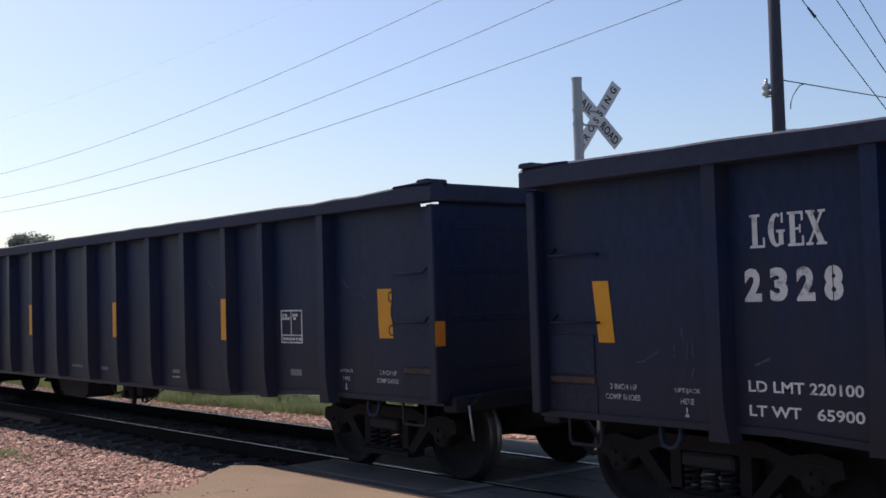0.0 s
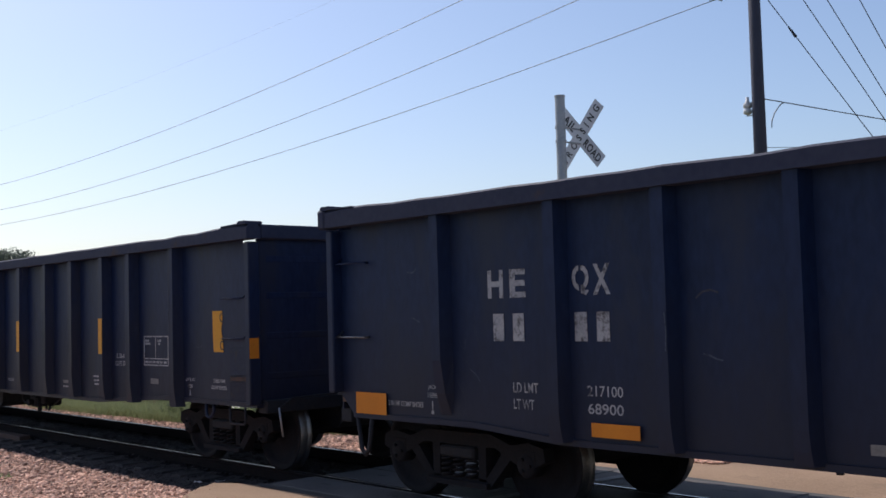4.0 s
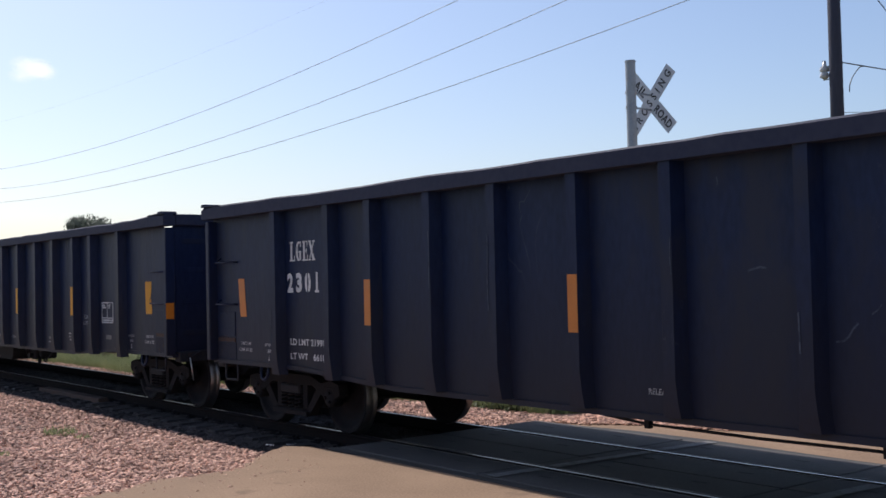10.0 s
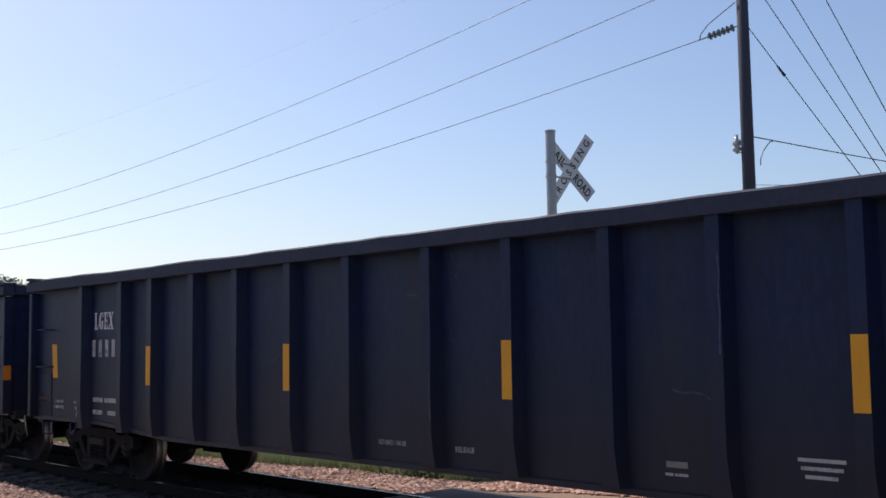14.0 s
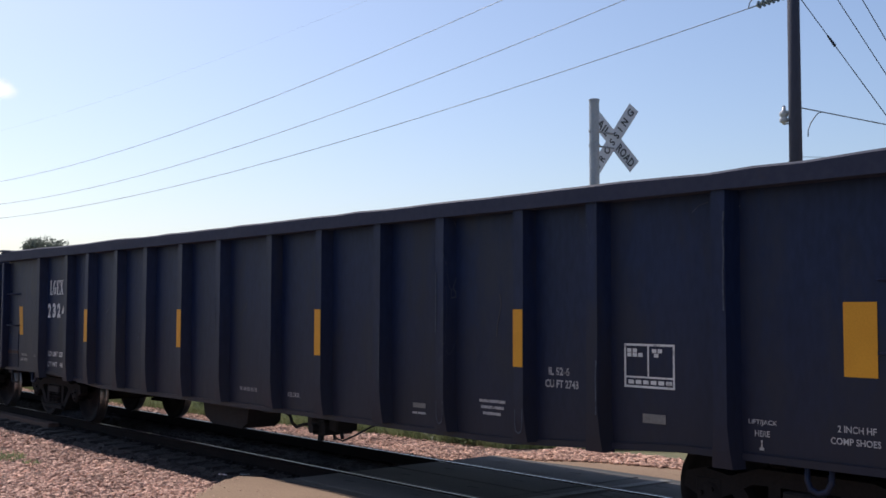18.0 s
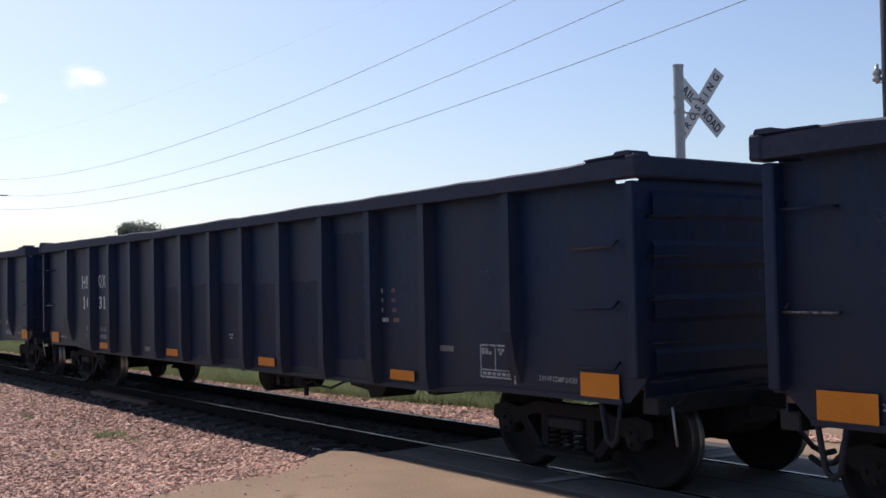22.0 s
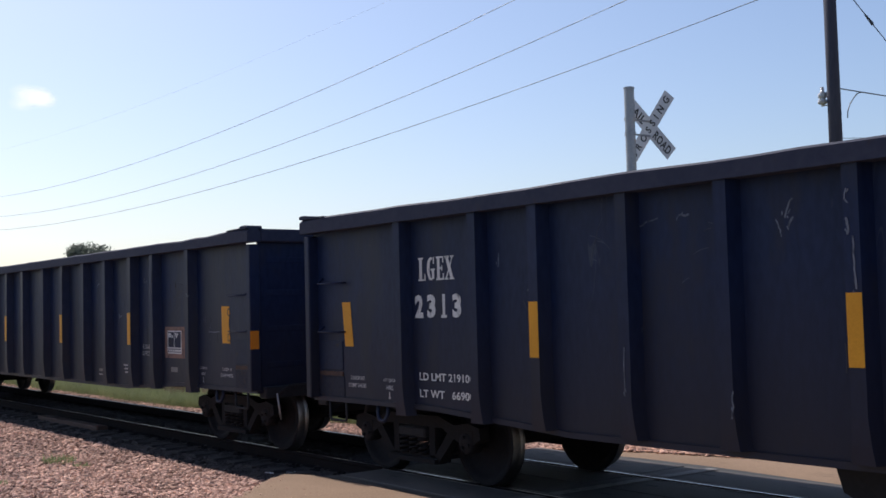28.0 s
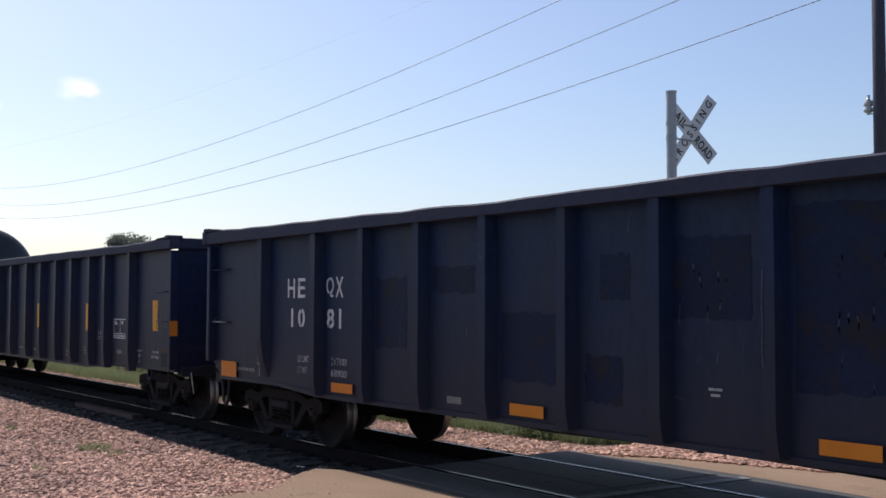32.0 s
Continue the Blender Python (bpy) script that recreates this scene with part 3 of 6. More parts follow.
def tuft_area(cx, cy, r):
    def area(u, v, rng):
        q = r * np.sqrt(u)
        y = cy + q * np.sin(6.283 * v) * .6
        return np.stack((cx + q * np.cos(6.283 * v), y, bed_z(y)), -1)
    return area


for k, (tx, ty, tr, th, tn) in enumerate(((-15.66, -2.8, .36, .06, 260), (-14.9, -2.75, .18, .045, 70), (-18.9, -3.1, .14, .06, 50),
                                          (-14.2, -4.0, .14, .05, 40))):
    blades("grass_tuft", tn, tuft_area(tx, ty, tr), th, .006, GRASS, 40 + k, "small grass tuft growing through pink gravel", "grass tuft")


def bush(x, y, r, h, seed, mat=WEED):
    rng = np.random.default_rng(seed)
    n = 900
    d = rng.normal(0, 1, (n, 3))
    d /= np.linalg.norm(d, axis=1)[:, None]
    lump = 1 + .35 * np.sin(d[:, 0] * 5 + seed) * np.cos(d[:, 1] * 4)
    p = d * (rng.uniform(.45, 1, n) * lump)[:, None] * np.array((r, r * .8, h / 2)) + np.array((x, y, h * .45 - .34))
    s = .035
    q = rng.normal(0, 1, (n, 3, 3)) * s
    v = p[:, None] + q
    v[..., 2] = np.maximum(v[..., 2], -.34)
    me = raw("weed_bush", v.reshape(-1, 3).tolist(), (np.arange(n * 3).reshape(-1, 3)).tolist(), mat)
    tagged(new("weed_bush", me), "low dry brown weed bush in the grass verge" if mat == DRY else "low green weed bush in the grass verge", "bush", "weeds in the verge")


random.seed(9)
for i in range(34):
    bush(-13.4 - 1.3 * i + random.uniform(-.5, .5), random.uniform(3.55, 4.5), random.uniform(.28, .62), random.uniform(.26, .46), i, WEED if i % 3 else GRASS)
for bx, by, br, bh in ((-13.35, 3.75, .62, .42), (-20.25, 2.62, .36, .50), (-20.9, 3.65, .55, .46), (-16.4, 4.0, .5, .4), (-17.6, 3.35, .5, .42), (-15.2, 3.9, .45, .40)):
    bush(bx, by, br, bh, int(-bx * 10), WEED)
for bx, by, br, bh in ((-25.4, 3.6, .7, .55), (-26.6, 3.5, .6, .45), (-24.3, 3.9, .5, .4), (-30.5, 3.4, .8, .6)):
    bush(bx, by, br, bh, int(-bx * 10), DRY)


def old_timber():
    """A discarded timber beside the rail."""
    bm = bmesh.new()
    box(bm, -1.55, 1.55, -.10, .10, -.09, .09, .012)
    ob = thing("old_timber", bm, TIMBER, "reddish-brown weathered timber lying along the rail", "timber")
    ob.matrix_basis = pose(-20.35, -1.00, -.185, 0, 0, .6)


old_timber()


# ---------------------------------------------------------------- train
SHEET = 1.425      # outer face of the side sheet
FACE = 1.555       # outer face of the stakes
TOP, CHORD_Z = 2.895, 2.725


def both(bm_fn, name, mats, parent, label=""):
    """One part on each side of the car."""
    for s in (-1, 1):
        part(name, bm_fn(s), mats, parent, label)


def side_sheet(s, L, notch, low, old):
    """Side sheet with a deeper middle; a slot under the top rail at the leading corner."""
    pts = [(-L + .26, .83), (-6.6, .83), (-5.6, low), (5.6, low), (6.6, .83), (L - .20, .83), (L, 1.02), (L, CHORD_Z - .035)] if old else \
        [(-L, .83), (-6.3, .83), (-4.4, low), (4.4, low), (6.3, .83), (L, .83), (L, CHORD_Z - .035)]
    if notch:
        pts += [(L - .02, CHORD_Z - .035), (L - .30, CHORD_Z - .030), (L - .31, CHORD_Z)]
    else:
        pts += [(L, CHORD_Z)]
    if old:
        pts += [(-L + .27, CHORD_Z), (-L + .26, CHORD_Z - .030), (-L, CHORD_Z - .035)]
        pts += [(-L, 1.08)]
    else:
        pts += [(-L, CHORD_Z)]
    bm = bmesh.new()
    slab(bm, pts, "y", s * (SHEET - .012), s * SHEET)
    return bm


def stake_mesh(s, z0=.745, z1=1.05, d0=.108, w0=.088):
    """Pressed hat-section side stake whose foot tapers into the sill."""
    bm = bmesh.new()
    rows = []
    for z, d, half in ((z0, d0, w0), (z0 + .4 * (z1 - z0), d0 + .6 * (FACE - SHEET - d0), (w0 + .058) / 2), (z1, FACE - SHEET, .058), (CHORD_Z, FACE - SHEET, .058)):
        y0, y1 = s * (SHEET - .002), s * (SHEET + d)
        rows.append([bm.verts.new(p) for p in ((-half - .035, y0, z), (-half, y1, z), (half, y1, z), (half + .035, y0, z))])
    for a, b in zip(rows, rows[1:]):
        for i in range(3):
            bm.faces.new((a[i], a[i + 1], b[i + 1], b[i]))
    bm.faces.new(rows[0])
    bm.faces.new(rows[-1])
    bmesh.ops.recalc_face_normals(bm, faces=bm.faces)
    return mesh_of(bm, "stake", [])


def bent_rail(half, s, top, seed, rise):
    """Square top rail, dented and wavy from years of loading."""
    rng = random.Random(seed)
    bm = bmesh.new()
    n = 44
    rings = []
    dent = 0.0
    for i in range(n + 1):
        x = -half + 2 * half * i / n
        sag = rise * (x / half) ** 2
        dent = .6 * dent + rng.uniform(-.008, .007) - (.012 if rng.random() < .08 else 0)
        if i in (0, 1, n - 1, n):
            dent = 0.0
        dy = rng.uniform(-.006, .006)
        y0, y1, c = s * 1.40, s * (FACE + .03 + dy), .018
        if i in (0, n):
            c = .045
        pts = [(y0, CHORD_Z), (y1, CHORD_Z), (y1, top + sag - c + dent), (y1 - s * c, top + sag + dent), (y0 + s * c, top + sag + dent * .5), (y0, top + sag - c)]
        rings.append([bm.verts.new((x, y, z)) for y, z in pts])
    for a, b in zip(rings, rings[1:]):
        for j in range(6):
            bm.faces.new((a[j], a[(j + 1) % 6], b[(j + 1) % 6], b[j]))
    bm.faces.new(rings[0])
    bm.faces.new(rings[-1])
    bmesh.ops.recalc_face_normals(bm, faces=bm.faces)
    return bm


def truck_meshes():
    """Side frame, bolster, springs and wheelset of a three-piece freight truck."""
    out = {}
    bm = bmesh.new()
    up = [(-1.12, .50), (-1.10, .62), (-.92, .66), (-.70, .62), (-.45, .70), (.45, .70), (.70, .62), (.92, .66), (1.10, .62),
          (1.12, .50), (.98, .44), (.98, .54), (.82, .54), (.80, .44), (.66, .50), (.50, .58), (-.50, .58), (-.66, .50), (-.80, .44),
          (-.82, .54), (-.98, .54), (-.98, .44)]
    slab(bm, up, "y", -.065, .065)
    low = [(-.72, .52), (-.40, .19), (.40, .19), (.72, .52), (.62, .58), (.36, .28), (-.36, .28), (-.62, .58)]
    slab(bm, low, "y", -.06, .06)
    box(bm, -.37, -.27, -.06, .06, .26, .60)
    box(bm, .27, .37, -.06, .06, .26, .60)
    box(bm, -.42, .42, -.11, .11, .20, .25)
    out["side_frame"] = mesh_of(bm, "side_frame", CAST)
    bm = bmesh.new()
    rings, turns, n = [], 4, 11
    for i in range(turns * n + 1):
        a = 2 * math.pi * i / n
        z = .262 + .195 * i / (turns * n)
        rings.append([bm.verts.new(((.056 + .015 * math.cos(b)) * math.cos(a), (.056 + .015 * math.cos(b)) * math.sin(a), z + .015 * math.sin(b)))
                      for b in (0, 1.26, 2.51, 3.77, 5.03)])
    for p, q in zip(rings, rings[1:]):
        for j in range(5):
            f = bm.faces.new((p[j], q[j], q[(j + 1) % 5], p[(j + 1) % 5]))
            f.smooth = True
    out["coil_spring"] = mesh_of(bm, "coil_spring", WHEEL)
    bm = bmesh.new()
    box(bm, -.24, .24, -1.1, 1.1, .46, .57, .02)
    box(bm, -.20, .20, -.5, .5, .30, .66, .03)
    tube(bm, (0, 0, .6), (0, 0, .74), .2, n=14)
    out["bolster"] = mesh_of(bm, "bolster", UNDER)
    bm = bmesh.new()
    for s in (-1, 1):
        for x in (-.42, .42):
            box(bm, x - .05, x + .05, -.85, .85, .33, .42, .01)
            box(bm, x + s * .02 - .05, x + s * .02 + .05, s * .80 - .06, s * .80 + .06, .28, .55, .01)
    out["brake_beam"] = mesh_of(bm, "brake_beam", UNDER)
    # wheelset about its own axle, axis along y
    bm = bmesh.new()
    turn = Matrix.Rotation(radians(-90), 4, "X")
    for s in (-1, 1):
        m = turn if s > 0 else Matrix.Rotation(radians(90), 4, "X")
        prof = [(.075, .60), (.075, .655), (.13, .66), (.14, .70), (.20, .715), (.37, .735), (.385, .688), (.482, .690), (.486, .705),
                (.462, .722), (.457, .74), (.455, .825), (.445, .832), (.385, .828), (.375, .79), (.21, .765), (.15, .80),
                (.10, .805), (.075, .806), (.075, .92), (.115, .925), (.115, 1.055), (.10, 1.075), (.02, 1.08)]
        mats = [0] * 7 + [1] * 4 + [0] * 12
        lathe(bm, prof, m, 28, mats)
        for k in range(3):
            a = math.radians(120 * k)
            tube(bm, (.06 * math.cos(a), s * 1.07, .06 * math.sin(a)), (.06 * math.cos(a), s * 1.10, .06 * math.sin(a)), .018, n=6)
    tube(bm, (0, -.62, 0), (0, .62, 0), .08, n=14)
    out["wheelset"] = mesh_of(bm, "wheelset", [WHEEL, TREAD])
    bm = bmesh.new()
    box(bm, -.13, .13, -.07, .07, .44, .60, .02)
    out["bearing_adapter"] = mesh_of(bm, "bearing_adapter", CAST)
    return out


TRUCK = truck_meshes()


def truck(car, x):
    """A truck under the car; wheelsets turn on it."""
    root = new("truck")
    root.parent = car
    root.matrix_basis = pose(x, 0, 0)
    tagged(root, "rusty cast-steel freight truck")
    for s in (-1, 1):
        part("side_frame", TRUCK["side_frame"], None, root).location = (0, s * 1.0, 0)
        for x in (-.165, 0, .165):
            part("coil_spring", TRUCK["coil_spring"], None, root).location = (x, s * 1.045, 0)
    part("bolster", TRUCK["bolster"], None, root)
    part("brake_beam", TRUCK["brake_beam"], None, root)
    for dx in (-.89, .89):
        for s in (-1, 1):
            part("bearing_adapter", TRUCK["bearing_adapter"], None, root).location = (dx, s * 1.0, 0)
        w = part("wheelset", TRUCK["wheelset"], None, root, "steel wheelset with polished treads")
        w.location = (dx, 0, .457)
    return root


def coupler(car, L, s):
    bm = bmesh.new()
    box(bm, s * (L - .3), s * (L + .42), -.07, .07, .72, .86, .01)
    slab(bm, [(s * (L + .40), -.14), (s * (L + .55), -.17), (s * (L + .66), -.10), (s * (L + .60), .02), (s * (L + .68), .08),
              (s * (L + .64), .17), (s * (L + .48), .16), (s * (L + .40), .12)], "z", .66, .93)
    part("coupler", bm, CAST, car, "rusty knuckle coupler")
    bm = bmesh.new()
    rod(bm, [(s * (L + .10), s * .10, .70), (s * (L + .15), s * .26, .60), (s * (L + .22), s * .32, .46), (s * (L + .34), s * .31, .35), (s * (L + .50), s * .26, .31), (s * (L + .64), s * .2, .35)], .026, 8)
    part("air_hose", bm, RUBBER, car, "black rubber brake hose")
    bm = bmesh.new()
    f = s
    rod(bm, [(s * (L + .09), -f * 1.20, .80), (s * (L + .11), -f * 1.05, .90), (s * (L + .12), -f * .2, .92), (s * (L + .4), -f * .05, .95)], .013, 6)
    lever = part("uncoupling_lever", bm, UNDER, car)
    bm = bmesh.new()
    rod(bm, [(s * (L + .09), -f * 1.22, .80), (s * (L + .09), -f * 1.17, .47)], .011, 8)
    part("handle", bm, GALV, lever, "bare steel lever handle")
    # draft gear pocket and the angle cock behind the hose
    bm = bmesh.new()
    slab(bm, [(s * (L - 1.0), .74), (s * (L + .02), .74), (s * (L + .02), .58), (s * (L - .15), .47), (s * (L - .95), .47)], "y", -.24, .24)
    part("draft_gear", bm, UNDER, car)


def grab(car, x0, x1, z, s, mats):
    bm = bmesh.new()
    y0, y1 = s * SHEET, s * (SHEET + .075)
    rod(bm, [(x0, y0, z), (x0, y1, z), (x1, y1, z), (x1, y0, z + .06)], .011, 6)
    part("grab_iron", bm, mats, car)


def gondola(kind):
    """An open-top gondola, 52 ft 6 in inside, on two trucks. Origin on the rail heads below its middle."""
    L = 8.58 if kind == "L" else 8.64
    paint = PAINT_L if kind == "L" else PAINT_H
    car = new("gondola_car")
    low = .715 if kind == "L" else .755
    k0, k1 = (4.4, 6.3) if kind == "L" else (5.6, 6.6)
    top = TOP if kind == "L" else TOP + .015
    rise = .025 if kind == "L" else .045
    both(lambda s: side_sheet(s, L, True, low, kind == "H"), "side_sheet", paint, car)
    for s in (-1, 1):
        me = stake_mesh(s) if kind == "L" else stake_mesh(s, .765, 1.0, .105, .072)
        me.materials.append(paint)
        if kind == "L":
            xs = [s2 * d for s2 in (-1, 1) for d in (.60, 1.62, 2.67, 3.65, 4.70, 5.54, 6.75)]
        else:
            xs = [0.0] + [s2 * d for s2 in (-1, 1) for d in (1.1, 2.23, 3.36, 4.46, 5.55, 6.97)]
        short = stake_mesh(s, .90, 1.40, .004, .060)
        short.materials.append(paint)
        for x in xs:
            part("stake", short if kind == "H" and abs(x) > 6.9 else me, None, car).location = (x, 0, 0)
        # top rail, with a cap plate at each corner
        bm = bent_rail(L + (.05 if kind == "L" else .085), s, top - rise, 3 + s + (7 if kind == "H" else 0), rise)
        part("top_rail", bm, CHORD, car, "rust-worn square top rail")
        for e in (-1, 1):
            bm = bmesh.new()
            slab(bm, [(e * (L - .52), top - .012), (e * (L - .50), top + .002), (e * (L - .15), top + .010), (e * (L - .14), top + .026), (e * (L - .11), top + .034), (e * (L + .01), top + .035),
                      (e * (L + .035), top + .026), (e * (L + .04), top - .004)], "y", s * 1.37, s * (FACE + .036))
            part("corner_cap", bm, CHORD, car)
            bm = bmesh.new()
            box(bm, e * (L - .085), e * (L + .015), s * (SHEET - .03), s * (FACE - .01), .84 if kind == "L" else 1.05, CHORD_Z - .03, .012)
            part("corner_post", bm, paint, car)
            if kind == "H":
                # sleeve over the rail's end
                bm = bmesh.new()
                box(bm, e * (L - .03), e * (L + .095), s * 1.385, s * (FACE + .040), CHORD_Z - .012, top + .004, .02)
                part("rail_sleeve", bm, CHORD, car)
            # stirrup step below the corner
            bm = bmesh.new()
            x0, x1 = e * (L - .64), e * (L - .30)
            if kind == "H":
                x0, x1 = e * (L - .55), e * (L - .30)
                xm = (x0 + x1) / 2
                rod(bm, [(x0, s * 1.42, .86), (xm - e * .06, s * 1.42, .50), (xm, s * 1.42, .45), (xm + e * .06, s * 1.42, .50), (x1, s * 1.42, .86)], .024, 6)
            else:
                rod(bm, [(x0, s * 1.42, .86), (x0, s * 1.42, .63), (x0 + e * .03, s * 1.42, .60), (x1 - e * .03, s * 1.42, .60), (x1, s * 1.42, .63), (x1, s * 1.42, .86)], .015, 6)
            part("stirrup_step", bm, UNDER, car)
            # worn step panel on the sheet above it, with a rusted ledge
            if kind == "L":
                bm = bmesh.new()
                xa, xb = e * (L - .60), e * (L - .12)
                box(bm, xa, xb, s * (SHEET - .004), s * (SHEET + .012), 1.165, 1.49, .004)
                pocket = part("step_panel", bm, WORN, car, "blue-grey worn steel step panel")
                bm = bmesh.new()
                box(bm, xa - e * .02, xb + e * .01, s * (SHEET - .004), s * (SHEET + .008), .838, 1.085, .003)
                part("wear_plate", bm, SCUFFED, pocket, "paler scuffed plate below the step")
                bm = bmesh.new()
                top_edge = [(xa + (xb - xa) * k / 9, 1.146 + .004 * math.sin(k * 2.1 + e)) for k in range(10)]
                low_edge = [(xa + (xb - xa) * k / 9, 1.100 + .005 * math.sin(k * 1.7 + s)) for k in range(10)]
                slab(bm, top_edge + low_edge[::-1], "y", s * (SHEET - .004), s * (SHEET + .014))
                part("ledge", bm, RUSTY, pocket, "orange-rusted step ledge")
            if kind == "L":
                # roping loop below the sill
                xc = 7.42 if e > 0 else -7.28
                bm = bmesh.new()
                rod(bm, [(xc - .09, s * 1.38, .83), (xc - .09, s * 1.39, .72), (xc - .06, s * 1.40, .66), (xc, s * 1.40, .64), (xc + .06, s * 1.40, .66), (xc + .09, s * 1.39, .72), (xc + .09, s * 1.38, .83)], .021, 8)
                part("roping_loop", bm, WORN, car, "worn steel loop below the sill")
            if kind == "L":
                for z in (1.59, 2.06) if e > 0 else (1.59, 2.14):
                    grab(car, e * (L - .66), e * (L - .20), z, s, paint)
            else:
                for z in (1.11, 1.63, 2.15) if e > 0 else (1.61, 2.35):
                    grab(car, e * (L - (.80 if e > 0 else .53)), e * (L - (.30 if e > 0 else .10)), z, s, STEEL if e < 0 and z < 2 else RUSTY if e > 0 and z > 2 else paint)
        bm = bmesh.new()
        Q = L if kind == "L" else L - .27
        slab(bm, [(-Q, .808), (-k1, .808), (-k0, low - .022), (k0, low - .022), (k1, .808), (Q, .808), (Q, .86), (k1, .86), (k0, low + .03), (-k0, low + .03), (-k1, .86), (-Q, .86)],
             "y", s * (SHEET - .09), s * (SHEET + .022))
        part("side_sill", bm, paint, car)
    for e in (-1, 1):
        bm = bmesh.new()
        box(bm, e * (L - .05), e * (L - .035), -SHEET + .02, SHEET - .02, .88, CHORD_Z)
        part("end_sheet", bm, paint, car)
        for z in (1.16, 1.62, 2.08, 2.50):
            bm = bmesh.new()
            d, w = (-.031, .05) if kind == "L" else (-.012, .13)
            slab(bm, [(e * (L - .04), z - w), (e * (L + d), z - w * .6), (e * (L + d), z + w * .6), (e * (L - .04), z + w)], "y", -1.28, 1.28)
            part("end_rib", bm, paint, car)
        bm = bmesh.new()
        box(bm, e * (L - .10), e * (L + .05), -1.395, 1.395, CHORD_Z, top - .004, .015)
        part("end_rail", bm, CHORD, car)
        bm = bmesh.new()
        box(bm, e * (L - .12), e * (L + .06), -1.36, 1.36, .74, .89, .012)
        part("end_sill", bm, UNDER, car)
        # ladder on the end, beside the near and far corners
        for y in (-1.16, 1.16) if kind == "H" else ():
            ladder = new("end_ladder")
            ladder.parent = car
            tagged(ladder, "dark steel ladder on the car's end")
            for z in (1.02, 1.34, 1.70, 2.06, 2.40):
                bm = bmesh.new()
                rod(bm, [(e * (L - .03), y - .2, z), (e * (L + .09), y - .2, z), (e * (L + .09), y + .2, z), (e * (L - .03), y + .2, z)], .011, 6)
                part("rung", bm, UNDER, ladder)
        coupler(car, L, e)
        truck(car, e * (L - 1.40))
    bm = bmesh.new()
    box(bm, -L + .04, L - .04, -SHEET + .02, SHEET - .02, .95, 1.0)
    part("floor", bm, INSIDE, car, "rusty steel floor inside")
    bm = bmesh.new()
    box(bm, -L - .05, L + .05, -.17, .17, .62, .95)
    part("center_sill", bm, UNDER, car)
    for x in (-4.4, -2.2, 0, 2.2, 4.4):
        bm = bmesh.new()
        slab(bm, [(-1.35, .93), (1.35, .93), (1.35, .82), (.3, .62), (-.3, .62), (-1.35, .82)], "x", x - .07, x + .07)
        part("cross_bearer", bm, UNDER, car)
    bm = bmesh.new()
    zp = .665
    rod(bm, [(-L + 2.6, -.95, zp + .08), (-3.4, -1.0, zp + .03), (-1.8, -1.0, zp - .02), (0, -1.0, zp + .01), (1.8, -1.0, zp - .02), (3.4, -1.0, zp + .03),
             (L - 2.6, -.95, zp + .08)], .011, 6)
    part("brake_pipe", bm, UNDER, car)
    for x in (-3.4, 0.0, 3.4):
        bm = bmesh.new()
        box(bm, x - .02, x + .02, -1.02, -.98, zp - .02, .80)
        part("pipe_hanger", bm, UNDER, car)
    return car, L


